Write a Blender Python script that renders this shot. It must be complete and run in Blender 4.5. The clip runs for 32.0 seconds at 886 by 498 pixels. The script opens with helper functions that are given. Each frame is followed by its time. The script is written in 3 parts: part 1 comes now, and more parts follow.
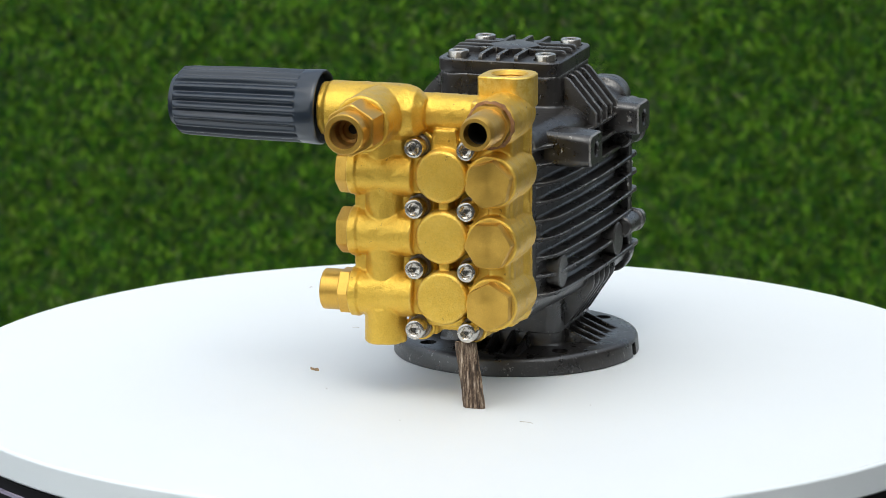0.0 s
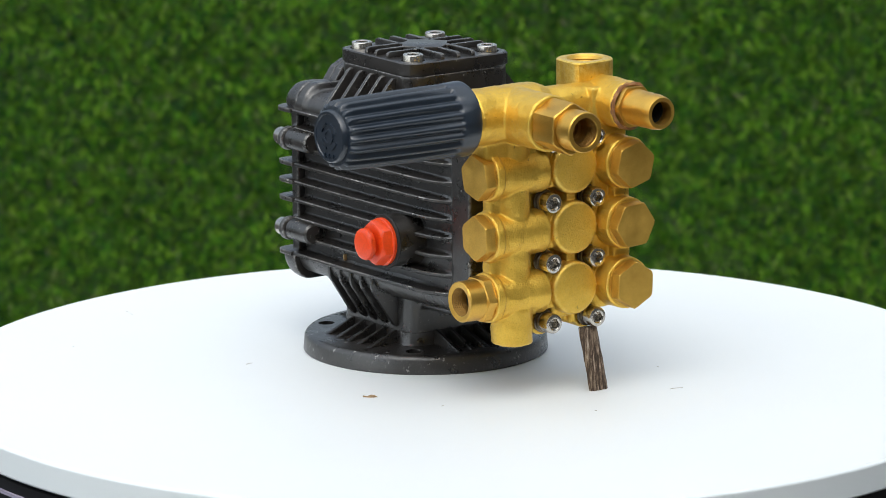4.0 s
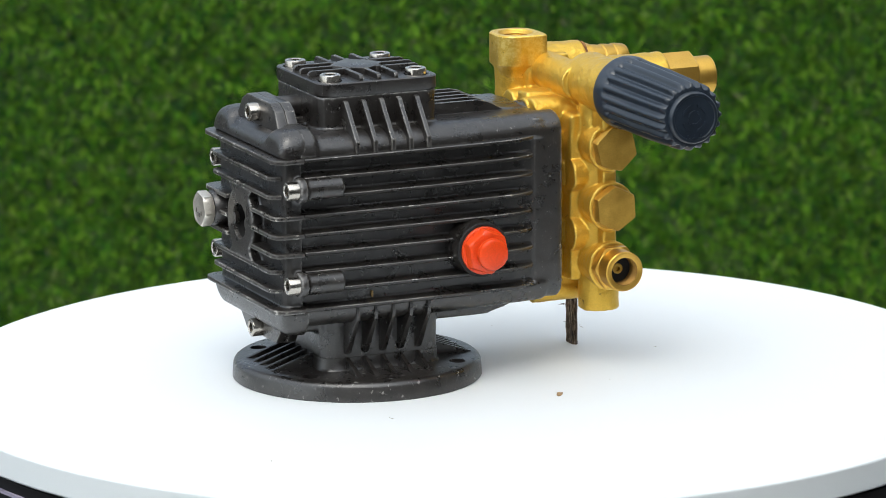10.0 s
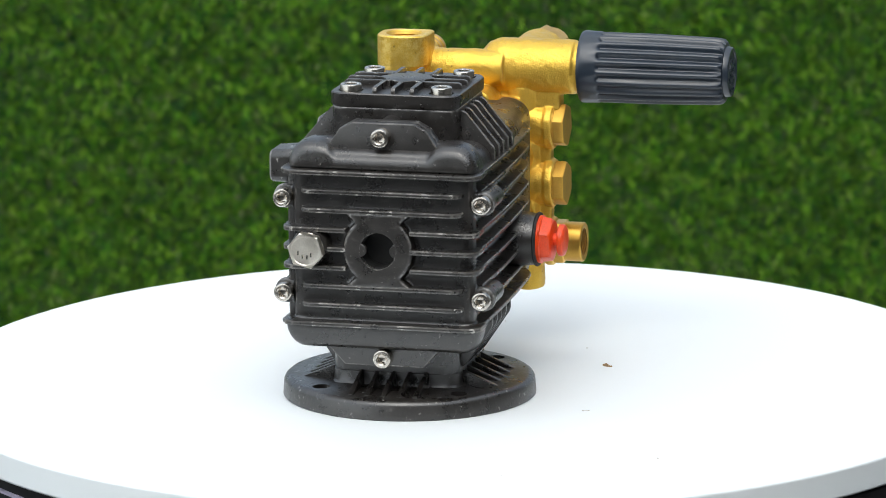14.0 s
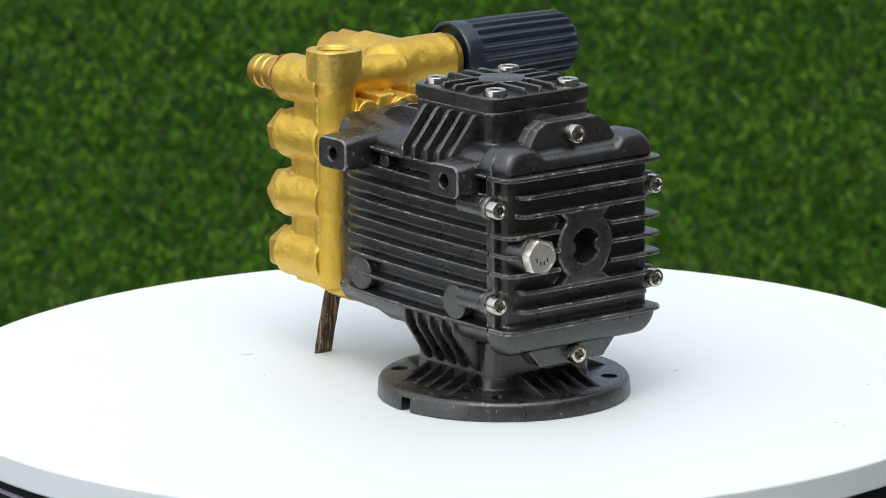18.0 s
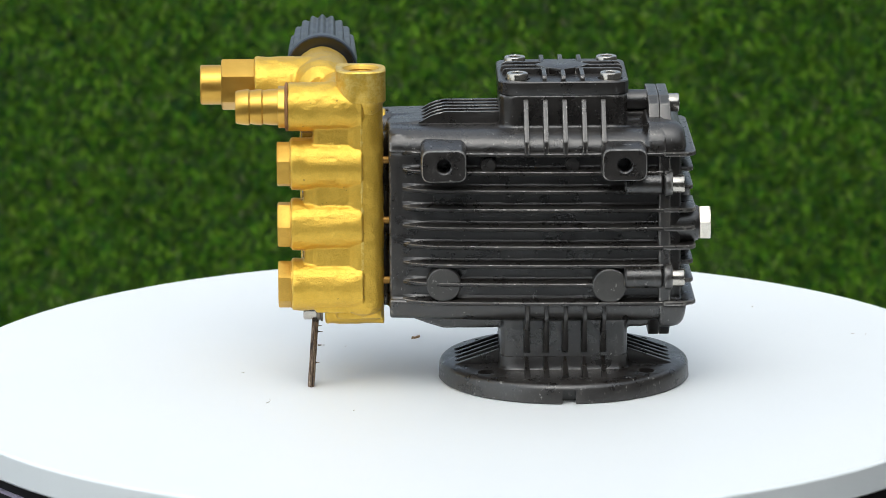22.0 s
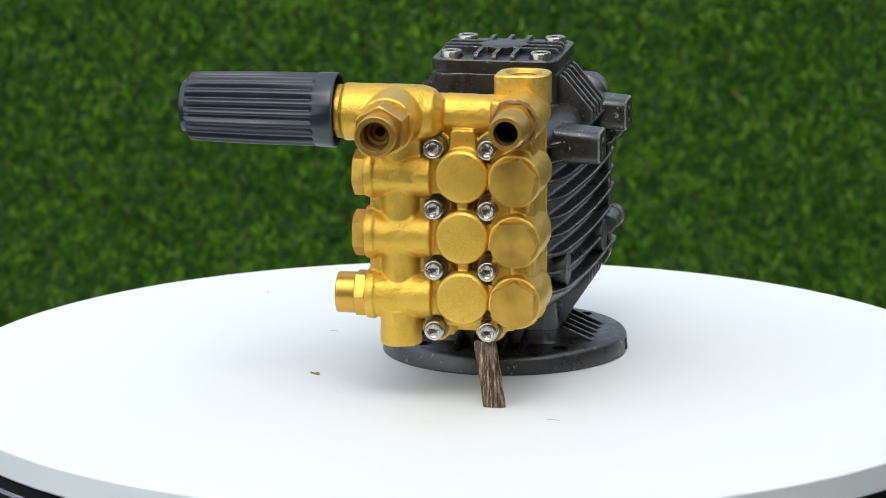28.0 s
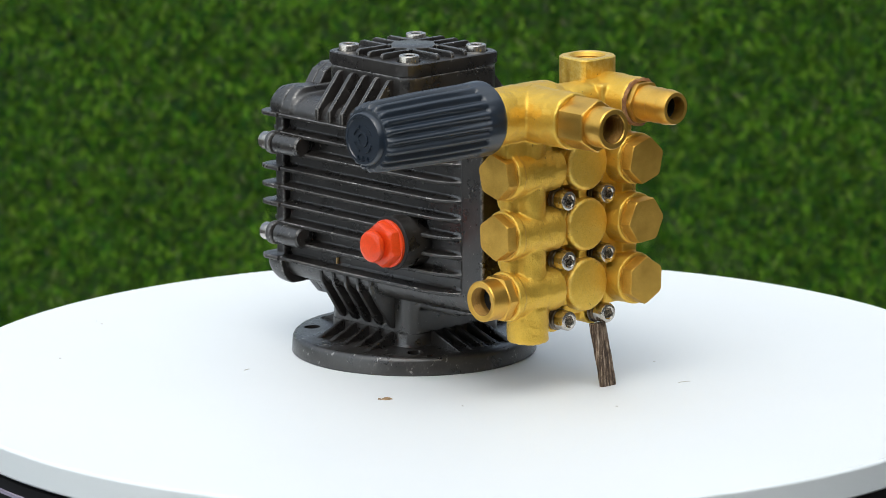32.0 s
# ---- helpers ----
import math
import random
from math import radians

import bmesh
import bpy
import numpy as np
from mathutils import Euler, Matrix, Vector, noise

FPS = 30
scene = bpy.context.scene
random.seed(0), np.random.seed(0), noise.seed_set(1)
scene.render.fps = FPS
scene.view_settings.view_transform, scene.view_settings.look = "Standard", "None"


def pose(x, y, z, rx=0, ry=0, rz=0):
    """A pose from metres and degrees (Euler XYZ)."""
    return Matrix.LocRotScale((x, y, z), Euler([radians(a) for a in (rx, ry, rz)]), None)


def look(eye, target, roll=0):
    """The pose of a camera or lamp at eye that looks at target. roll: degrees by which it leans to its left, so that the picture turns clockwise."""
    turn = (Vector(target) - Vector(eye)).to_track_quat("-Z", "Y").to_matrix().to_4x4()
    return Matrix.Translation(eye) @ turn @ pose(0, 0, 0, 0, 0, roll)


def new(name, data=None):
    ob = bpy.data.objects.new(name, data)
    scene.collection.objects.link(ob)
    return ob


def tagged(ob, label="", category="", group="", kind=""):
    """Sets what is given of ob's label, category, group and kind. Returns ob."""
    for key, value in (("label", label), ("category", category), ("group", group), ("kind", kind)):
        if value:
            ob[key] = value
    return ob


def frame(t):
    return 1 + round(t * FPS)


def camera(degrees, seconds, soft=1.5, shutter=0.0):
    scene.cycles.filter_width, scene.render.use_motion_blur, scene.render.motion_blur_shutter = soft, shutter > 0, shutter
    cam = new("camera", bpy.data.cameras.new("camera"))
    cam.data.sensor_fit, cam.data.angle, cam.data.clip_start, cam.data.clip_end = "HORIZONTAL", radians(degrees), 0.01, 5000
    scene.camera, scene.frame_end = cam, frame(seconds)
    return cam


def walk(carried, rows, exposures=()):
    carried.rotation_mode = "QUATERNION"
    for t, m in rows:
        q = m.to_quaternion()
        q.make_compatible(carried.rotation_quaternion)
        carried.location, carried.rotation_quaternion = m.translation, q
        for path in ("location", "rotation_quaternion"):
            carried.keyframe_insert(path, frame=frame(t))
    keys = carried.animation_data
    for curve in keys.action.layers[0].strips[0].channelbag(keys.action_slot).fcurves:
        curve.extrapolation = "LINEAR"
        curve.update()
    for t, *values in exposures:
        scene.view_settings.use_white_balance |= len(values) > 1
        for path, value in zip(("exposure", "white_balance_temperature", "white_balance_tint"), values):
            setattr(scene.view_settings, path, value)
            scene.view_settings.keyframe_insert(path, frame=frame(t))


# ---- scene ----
# The camera stands still on a tripod about 3.3 m from the turntable.
cam = camera(9.3634, 32.0, soft=0.8)
cam.data.dof.use_dof = True
cam.data.dof.focus_distance = 3.30
cam.data.dof.aperture_fstop = 19.5
EYE = (0.0, -3.25, 0.7794)
PITCH, YAW = radians(12.211), radians(-0.1907)
AIM = (EYE[0] + math.sin(YAW) * math.cos(PITCH), EYE[1] + math.cos(YAW) * math.cos(PITCH), EYE[2] - math.sin(PITCH))
STILL = look(EYE, AIM, -0.3566)
# its automatic exposure drifts a little
EXPOSURES = [(t, e - 0.05, 6280, 5) for t, e in ((0, 0.74), (2, 0.73), (3, 0.80), (6, 0.78), (9, 0.82), (11, 1.05), (13, 1.07), (15, 0.87), (17, 0.84), (20, 0.73), (25, 0.74), (28, 0.76), (32, 0.75))]
walk(cam, [(0.0, STILL), (32.0, STILL)], EXPOSURES)

# The turntable turns once in 27.46 s.
PERIOD = 27.463
PUMP_AT = pose(0.0346843, 0.0546927, 0.0, 0, 0, -107.385)
DISC_AT = pose(0.0005, -0.0116, 0.0)
# the disc runs a little out of true: its rim is off centre, and low on that side
LOW = radians(-27)
OFF_CENTRE = pose(0.0018, -0.0010, 0)
TILT = Matrix.Rotation(radians(0.178), 4, (-math.sin(LOW), math.cos(LOW), 0))


def turned(t):
    return pose(0, 0, 0, 0, 0, 360.0 * t / PERIOD)


# ---- light: a soft overcast sky, brighter from one side ----
world = bpy.data.worlds.new("sky")
scene.world = world
world.use_nodes = True
wn = world.node_tree.nodes
sky = wn.new("ShaderNodeTexSky")
sky.sky_type = "NISHITA"
sky.sun_disc = False
sky.sun_elevation = radians(58.7)
sky.sun_rotation = radians(-171)
sky.air_density, sky.dust_density, sky.ozone_density = 1.0, 3.6, 1.0
haze = wn.new("ShaderNodeHueSaturation")
haze.inputs["Saturation"].default_value = 0.55
world.node_tree.links.new(sky.outputs["Color"], haze.inputs["Color"])
world.node_tree.links.new(haze.outputs["Color"], wn["Background"].inputs["Color"])
wn["Background"].inputs["Strength"].default_value = 0.115
sun = new("sun", bpy.data.lights.new("sun", "SUN"))
sun.data.energy = 1.15
sun.data.angle = radians(160)
sun.data.color = (1.0, 0.99, 0.975)
sun.matrix_world = look((-0.3, -1.8, 3.0), (0, 0, 0))

# ---- materials ----


def node_mat(name):
    m = bpy.data.materials.new(name)
    m.use_nodes = True
    return m, m.node_tree.nodes, m.node_tree.links, m.node_tree.nodes["Principled BSDF"]


def ramp(nodes, links, fac, stops):
    r = nodes.new("ShaderNodeValToRGB")
    els = r.color_ramp.elements
    while len(els) < len(stops):
        els.new(0.5)
    for el, (p, c) in zip(els, stops):
        el.position, el.color = p, (*c, 1)
    links.new(fac, r.inputs["Fac"])
    return r.outputs["Color"]


def noise_tex(nodes, links, coord, scale, detail=4.0, rough=0.6):
    n = nodes.new("ShaderNodeTexNoise")
    n.inputs["Scale"].default_value = scale
    n.inputs["Detail"].default_value = detail
    n.inputs["Roughness"].default_value = rough
    links.new(coord, n.inputs["Vector"])
    return n.outputs["Fac"]


def mix(nodes, links, fac, a, b, mode="MIX"):
    m = nodes.new("ShaderNodeMix")
    m.data_type, m.blend_type = "RGBA", mode
    for key, v in ((0, fac), (6, a), (7, b)):
        if isinstance(v, (int, float)):
            m.inputs[key].default_value = v
        elif isinstance(v, tuple):
            m.inputs[key].default_value = (*v, 1)
        else:
            links.new(v, m.inputs[key])
    return m.outputs[2]


def bump(nodes, links, height, strength, dist, bsdf):
    b = nodes.new("ShaderNodeBump")
    b.inputs["Strength"].default_value = strength
    b.inputs["Distance"].default_value = dist
    links.new(height, b.inputs["Height"])
    links.new(b.outputs["Normal"], bsdf.inputs["Normal"])


def surface(name, dark, light, rough=(0.4, 0.5), metal=0.0, grain=900.0, stain=60.0, relief=0.25, depth=0.0003, worn=None, fleck=None, spec=0.5, ior=1.5, speckle=0.86, edge=None, grit=0.5, scuff=None, lathe=None):
    """A surface with grain and stains at two scales, relief, flecks, and a share of its paint worn off."""
    m, n, l, p = node_mat(name)
    co = n.new("ShaderNodeTexCoord").outputs["Object"]
    fine = noise_tex(n, l, co, grain, 3.0)
    broad = noise_tex(n, l, co, stain, 5.0)
    col = ramp(n, l, broad, [(0.3, dark), (0.7, light)])
    speck = ramp(n, l, fine, [(0.25, (speckle,) * 3), (0.75, (2 - speckle,) * 3)])
    col = mix(n, l, 0.8, col, speck, "MULTIPLY")
    if fleck:
        chips = ramp(n, l, noise_tex(n, l, co, fleck[0], 5.0, 0.65), [(fleck[1], (0, 0, 0)), (fleck[1] + 0.03, (0.8, 0.8, 0.8))])
        col = mix(n, l, chips, col, fleck[2])
    if scuff:
        mp = n.new("ShaderNodeMapping")
        mp.inputs["Rotation"].default_value = (0.5, 0.9, 0.4)
        mp.inputs["Scale"].default_value = (1.0, 0.22, 0.5)
        l.new(co, mp.inputs["Vector"])
        rub = ramp(n, l, noise_tex(n, l, mp.outputs["Vector"], 330.0, 8.0, 0.8), [(0.57, (0, 0, 0)), (0.72, (0.7, 0.7, 0.7))])
        col = mix(n, l, rub, col, scuff)
    if edge:
        geo = n.new("ShaderNodeNewGeometry")
        sharp = ramp(n, l, geo.outputs["Pointiness"], [(0.515, (0, 0, 0)), (0.575, (1, 1, 1))])
        chew = ramp(n, l, noise_tex(n, l, co, 230.0, 6.0, 0.75), [(0.43, (0, 0, 0)), (0.58, (0.95, 0.95, 0.95))])
        col = mix(n, l, mix(n, l, 1.0, sharp, chew, "MULTIPLY"), col, edge)
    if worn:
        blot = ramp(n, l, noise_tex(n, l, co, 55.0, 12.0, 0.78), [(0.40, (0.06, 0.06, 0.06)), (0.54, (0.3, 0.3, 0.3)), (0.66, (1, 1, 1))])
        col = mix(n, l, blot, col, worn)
    l.new(col, p.inputs["Base Color"])
    r = ramp(n, l, broad, [(0.3, (rough[0],) * 3), (0.7, (rough[1],) * 3)])
    l.new(r, p.inputs["Roughness"])
    p.inputs["Metallic"].default_value = metal
    if lathe:
        tan = n.new("ShaderNodeTangent")
        tan.direction_type, tan.axis = "RADIAL", lathe
        l.new(tan.outputs["Tangent"], p.inputs["Tangent"])
        p.inputs["Anisotropic"].default_value = 0.4
    p.inputs["Specular IOR Level"].default_value = spec
    p.inputs["IOR"].default_value = ior
    if relief:
        both = mix(n, l, grit, fine, broad)
        bump(n, l, both, relief, depth, p)
    return m


PAINT = (0.0080, 0.0068, 0.0059), (0.0225, 0.0190, 0.0164), (0.23, 0.38), 0.0, 1100, 90
RUBBED = (0.30, 0.29, 0.27)
SCUFFED = (0.115, 0.107, 0.096)
BLACK = surface("black_cast_paint", *PAINT, 0.55, 0.0004, fleck=(420, 0.665, (0.30, 0.29, 0.27)), speckle=0.4, spec=0.5, ior=1.77, grit=0.4, scuff=SCUFFED)
CASTING = surface("black_cast_body", *PAINT, 0.55, 0.0004, fleck=(420, 0.665, (0.30, 0.29, 0.27)), speckle=0.4, spec=0.5, ior=1.77, grit=0.4, scuff=SCUFFED, edge=(0.46, 0.445, 0.42))
SCARRED = surface("scarred_paint", *PAINT, 0.5, 0.0004, fleck=(260, 0.63, RUBBED), speckle=0.4, spec=0.5, ior=1.77, grit=0.3, scuff=(0.15, 0.143, 0.13))
RUBBED_PAD = surface("rubbed_pad", (0.020, 0.018, 0.0155), (0.048, 0.044, 0.039), (0.30, 0.42), 0.0, 1700, 130, 0.3, 0.0005, fleck=(240, 0.62, RUBBED), speckle=0.4, spec=0.5, ior=1.77)
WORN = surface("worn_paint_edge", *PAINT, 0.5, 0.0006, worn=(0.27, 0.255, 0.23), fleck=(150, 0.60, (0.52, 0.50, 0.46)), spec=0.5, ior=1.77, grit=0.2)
RUBBED_EDGE = surface("rubbed_edge", (0.16, 0.155, 0.145), (0.36, 0.35, 0.33), (0.3, 0.45), 0.0, 900, 180, 0.8, 0.0008, worn=(0.03, 0.027, 0.023))
BRASS = surface("cast_brass", (0.72, 0.445, 0.058), (0.79, 0.51, 0.078), (0.29, 0.43), 0.72, 1000, 110, 0.8, 0.0009, fleck=(200, 0.665, (0.30, 0.17, 0.035)), edge=(0.90, 0.68, 0.20), grit=0.5, scuff=(0.70, 0.44, 0.06), speckle=0.9)
CAPS_Y = surface("machined_brass", (0.56, 0.335, 0.058), (0.68, 0.42, 0.082), (0.42, 0.52), 0.85, 1600, 140, 0.2, 0.0002, lathe="Y")
CAPS = surface("machined_brass", (0.56, 0.335, 0.058), (0.68, 0.42, 0.082), (0.42, 0.52), 0.85, 1600, 140, 0.2, 0.0002, lathe="X")
# brass darkened for the shade inside the openings; the guide pins share it
THREAD = surface("shaded_brass", (0.30, 0.16, 0.035), (0.44, 0.25, 0.06), (0.5, 0.62), 0.7, 1600, 200, 0.3, 0.0003)
FITTING = surface("turned_brass", (0.60, 0.345, 0.062), (0.72, 0.44, 0.09), (0.30, 0.42), 0.9, 1600, 60, 0.1, 0.0002)
STEEL = surface("stainless_steel", (0.47, 0.435, 0.385), (0.60, 0.56, 0.50), (0.17, 0.30), 1.0, 1500, 90, 0.08, 0.0002)
ZINC = surface("zinc_plate", (0.74, 0.68, 0.58), (0.88, 0.83, 0.74), (0.32, 0.44), 1.0, 1300, 120, 0.12, 0.0002)
BRONZE = surface("dark_spring_washer", (0.16, 0.13, 0.10), (0.27, 0.23, 0.18), (0.28, 0.42), 1.0, 1300, 120, 0.15, 0.0002)
ORANGE = surface("orange_plastic", (0.76, 0.056, 0.006), (0.82, 0.070, 0.009), (0.28, 0.40), 0.0, 900, 90, 0.2, 0.0003, spec=0.5)
PLASTIC = surface("black_plastic", (0.009, 0.015, 0.024), (0.014, 0.023, 0.037), (0.28, 0.38), 0.0, 1400, 60, 0.12, 0.0002, spec=0.75)
SEALANT = surface("sealant", (0.15, 0.055, 0.02), (0.36, 0.18, 0.06), (0.6, 0.8), 0.0, 900, 300, 0.5, 0.0006)
# near black for rubber and glass, and for shade painted inside bores
DARK = surface("rubber_and_bore_shade", (0.006, 0.006, 0.006), (0.012, 0.011, 0.010), (0.6, 0.7), 0.0, 900, 60, 0.1)
WHITE = surface("white_laminate", (0.765, 0.788, 0.79), (0.785, 0.808, 0.81), (0.5, 0.56), 0.0, 20, 4, 0, speckle=0.995)
BASE_BLACK = surface("black_enamel", (0.004, 0.004, 0.005), (0.008, 0.008, 0.010), (0.35, 0.45), 0.0, 500, 20, 0.05, spec=0.3)
# lighter than the disc: bounce light from below is put into this white
EDGE = surface("lifted_edge_white", (0.79, 0.835, 0.845), (0.81, 0.855, 0.865), (0.4, 0.5), 0.0, 20, 4, 0, speckle=0.995)
TRIM_GREY = surface("grey_trim", (0.28, 0.25, 0.34), (0.38, 0.35, 0.44), (0.3, 0.4), 0.0, 500, 20, 0.05)
CHIP = surface("dry_leaf", (0.22, 0.13, 0.06), (0.42, 0.29, 0.15), (0.7, 0.85), 0.0, 1500, 300, 0.4)
WOOD = surface("pale_wood", (0.42, 0.25, 0.09), (0.66, 0.44, 0.19), (0.6, 0.75), 0.0, 900, 200, 0.3)
STRAW = surface("straw", (0.42, 0.38, 0.30), (0.58, 0.54, 0.46), (0.6, 0.7), 0.0, 1500, 300, 0.2)
GROUND = surface("dark_ground", (0.045, 0.044, 0.042), (0.070, 0.068, 0.065), (0.8, 0.9), 0.0, 120, 3, 0.3, 0.002)
BLOCKER_GREY = surface("blocker_grey", (0.12, 0.115, 0.105), (0.17, 0.163, 0.15), (0.8, 0.9), 0.0, 90, 2, 0.3, 0.002)
BACKING = surface("turf_backing", (0.020, 0.050, 0.008), (0.040, 0.085, 0.015), (0.8, 0.9), 0.0, 300, 40, 0.3, 0.002)


def bark_material():
    m, n, l, p = node_mat("bark")
    tc = n.new("ShaderNodeTexCoord").outputs["Object"]
    mp = n.new("ShaderNodeMapping")
    mp.inputs["Scale"].default_value = (1.0, 1.0, 0.09)
    l.new(tc, mp.inputs["Vector"])
    streak = noise_tex(n, l, mp.outputs["Vector"], 620, 9.0, 0.75)
    col = ramp(n, l, streak, [(0.37, (0.012, 0.007, 0.004)), (0.48, (0.075, 0.045, 0.026)), (0.56, (0.26, 0.19, 0.13)), (0.66, (0.55, 0.46, 0.36))])
    l.new(col, p.inputs["Base Color"])
    p.inputs["Roughness"].default_value = 0.85
    bump(n, l, streak, 0.8, 0.001, p)
    return m


def grass_material():
    m, n, l, p = node_mat("plastic_grass")
    geo = n.new("ShaderNodeNewGeometry")
    tc = n.new("ShaderNodeTexCoord").outputs["Object"]
    hue = ramp(n, l, geo.outputs["Random Per Island"], [(0.0, (0.006, 0.040, 0.010)), (0.25, (0.022, 0.098, 0.010)), (0.45, (0.048, 0.158, 0.008)), (0.72, (0.112, 0.265, 0.012)), (0.955, (0.20, 0.36, 0.030)), (1.0, (0.16, 0.13, 0.10))])
    # bluish shade between clumps and lit tips, multiplied into the blade colour
    clump_shade = ramp(n, l, noise_tex(n, l, tc, 60.0, 8.0, 0.8), [(0.37, (0.20, 0.21, 0.26)), (0.63, (1.36, 1.35, 1.34))])
    l.new(mix(n, l, 1.0, hue, clump_shade, "MULTIPLY"), p.inputs["Base Color"])
    p.inputs["Roughness"].default_value = 0.6
    p.inputs["Specular IOR Level"].default_value = 0.08
    return m


BARK = bark_material()
GRASS = grass_material()

# ---- mesh tools; lengths in millimetres ----
MM = 0.001


def mesh_of(name, bm, mat, smooth=35.0):
    bmesh.ops.recalc_face_normals(bm, faces=bm.faces[:])
    bmesh.ops.scale(bm, vec=(MM, MM, MM), verts=bm.verts[:])
    me = bpy.data.meshes.new(name)
    bm.to_mesh(me)
    bm.free()
    me.polygons.foreach_set("use_smooth", [True] * len(me.polygons))
    me.set_sharp_from_angle(angle=radians(smooth))
    me.materials.append(mat)
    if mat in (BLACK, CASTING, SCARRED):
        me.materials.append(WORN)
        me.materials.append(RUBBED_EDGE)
    return me


def part(name, bm, mat, parent, label="", smooth=35.0):
    ob = new(name, bm if isinstance(bm, bpy.types.Mesh) else mesh_of(name, bm, mat, smooth))
    ob.parent = parent
    return tagged(ob, label)


def thing(name, label, category, group=""):
    return tagged(new(name), label, category, group)


def circle(r):
    return lambda a: r


def polygon(n, r, cut=9e9):
    """A regular polygon of corner radius r, its corners cut off at the radius cut."""
    s = 2 * math.pi / n
    return lambda a: min(cut, r * math.cos(s / 2) / math.cos(a % s - s / 2))


def rounded(hx, hy, r):
    """A rectangle with rounded corners, as a radius over the angle."""
    def f(a):
        dx, dy = abs(math.cos(a)), abs(math.sin(a))
        lo, hi = 0.0, hx + hy
        for _ in range(36):
            k = (lo + hi) / 2
            qx, qy = dx * k - hx + r, dy * k - hy + r
            inside = math.hypot(max(qx, 0), max(qy, 0)) + min(max(qx, qy), 0) - r
            lo, hi = (k, hi) if inside < 0 else (lo, k)
        return lo
    return f


def ring(rf, w, axis, c, n=32, turn=0.0):
    pts = []
    for i in range(n):
        a = 2 * math.pi * i / n
        k = rf(a)
        a += turn
        u, v = c[0] + k * math.cos(a), c[1] + k * math.sin(a)
        pts.append({"x": (w, u, v), "y": (u, w, v), "z": (u, v, w)}[axis])
    return pts


def loft(bm, loops, start=True, end=True):
    rows = [[bm.verts.new(p) for p in lp] for lp in loops]
    n = len(rows[0])
    for a, b in zip(rows, rows[1:]):
        for i in range(n):
            bm.faces.new((a[i], a[(i + 1) % n], b[(i + 1) % n], b[i]))
    if start:
        bm.faces.new(rows[0])
    if end:
        bm.faces.new(rows[-1])
    return bm


def turned_solid(bm, axis, c, prof, n=32, start=True, end=True, turn=0.0):
    """A lathe shape: prof lists (along the axis, radius or radius function)."""
    return loft(bm, [ring(k if callable(k) else circle(k), w, axis, c, n, radians(turn)) for w, k in prof], start, end)


def rod(bm, axis, c, a, b, r, n=32, bevel=0.6):
    return turned_solid(bm, axis, c, [(a, r - bevel), (a + bevel, r), (b - bevel, r), (b, r - bevel)], n)


def box(bm, x0, x1, y0, y1, z0, z1, bevel=0.0, seg=2):
    m = Matrix.LocRotScale(((x0 + x1) / 2, (y0 + y1) / 2, (z0 + z1) / 2), None, (abs(x1 - x0), abs(y1 - y0), abs(z1 - z0)))
    made = bmesh.ops.create_cube(bm, size=1.0, matrix=m)["verts"]
    if bevel:
        edges = list({e for v in made for e in v.link_edges})
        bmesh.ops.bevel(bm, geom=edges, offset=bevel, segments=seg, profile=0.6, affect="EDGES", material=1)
    return bm


def prism(bm, pts, axis, a, b, bevel=0.0):
    """A polygon, extruded along an axis from a to b."""
    def at(u, v, w):
        return {"x": (w, u, v), "y": (u, w, v), "z": (u, v, w)}[axis]
    lo = [bm.verts.new(at(u, v, a)) for u, v in pts]
    hi = [bm.verts.new(at(u, v, b)) for u, v in pts]
    made = [bm.faces.new(lo), bm.faces.new(hi)]
    for i in range(len(pts)):
        j = (i + 1) % len(pts)
        made.append(bm.faces.new((lo[i], lo[j], hi[j], hi[i])))
    if bevel:
        edges = list({e for f in made for e in f.edges})
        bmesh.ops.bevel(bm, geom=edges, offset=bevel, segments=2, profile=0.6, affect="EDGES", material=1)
    return bm


def cut(bm, cutter):
    """bm less cutter, by an exact boolean that is applied at once."""
    obs = []
    for b in (bm, cutter):
        bmesh.ops.recalc_face_normals(b, faces=b.faces[:])
        me = bpy.data.meshes.new("blank")
        b.to_mesh(me)
        b.free()
        obs.append(new("blank", me))
    mod = obs[0].modifiers.new("cut", "BOOLEAN")
    mod.operation, mod.object, mod.solver = "DIFFERENCE", obs[1], "EXACT"
    done = bpy.data.meshes.new_from_object(obs[0].evaluated_get(bpy.context.evaluated_depsgraph_get()))
    out = bmesh.new()
    out.from_mesh(done)
    for o in obs:
        me = o.data
        bpy.data.objects.remove(o)
        bpy.data.meshes.remove(me)
    bpy.data.meshes.remove(done)
    return out


def cast(ob, voxel, smooth, times=3, lumps=0.0):
    """Fuse the overlapping bodies of a casting and round their inner corners."""
    r = ob.modifiers.new("fuse", "REMESH")
    r.mode, r.voxel_size, r.use_smooth_shade = "VOXEL", voxel * MM, True
    s = ob.modifiers.new("round", "SMOOTH")
    s.factor, s.iterations = smooth, times
    if lumps:
        tex = bpy.data.textures.new("lumps", "CLOUDS")
        tex.noise_scale, tex.noise_depth = 0.008, 3
        d = ob.modifiers.new("lumps", "DISPLACE")
        d.texture, d.texture_coords, d.strength, d.mid_level = tex, "LOCAL", lumps * MM, 0.5
    return ob


# ---- ground and backdrop ----
# unseen ground of no known material, set dark so that metal reflects less
bm = bmesh.new()
g = [bm.verts.new(p) for p in ((-400e3, -400e3, -750), (400e3, -400e3, -750), (400e3, 400e3, -750), (-400e3, 400e3, -750))]
bm.faces.new(g)
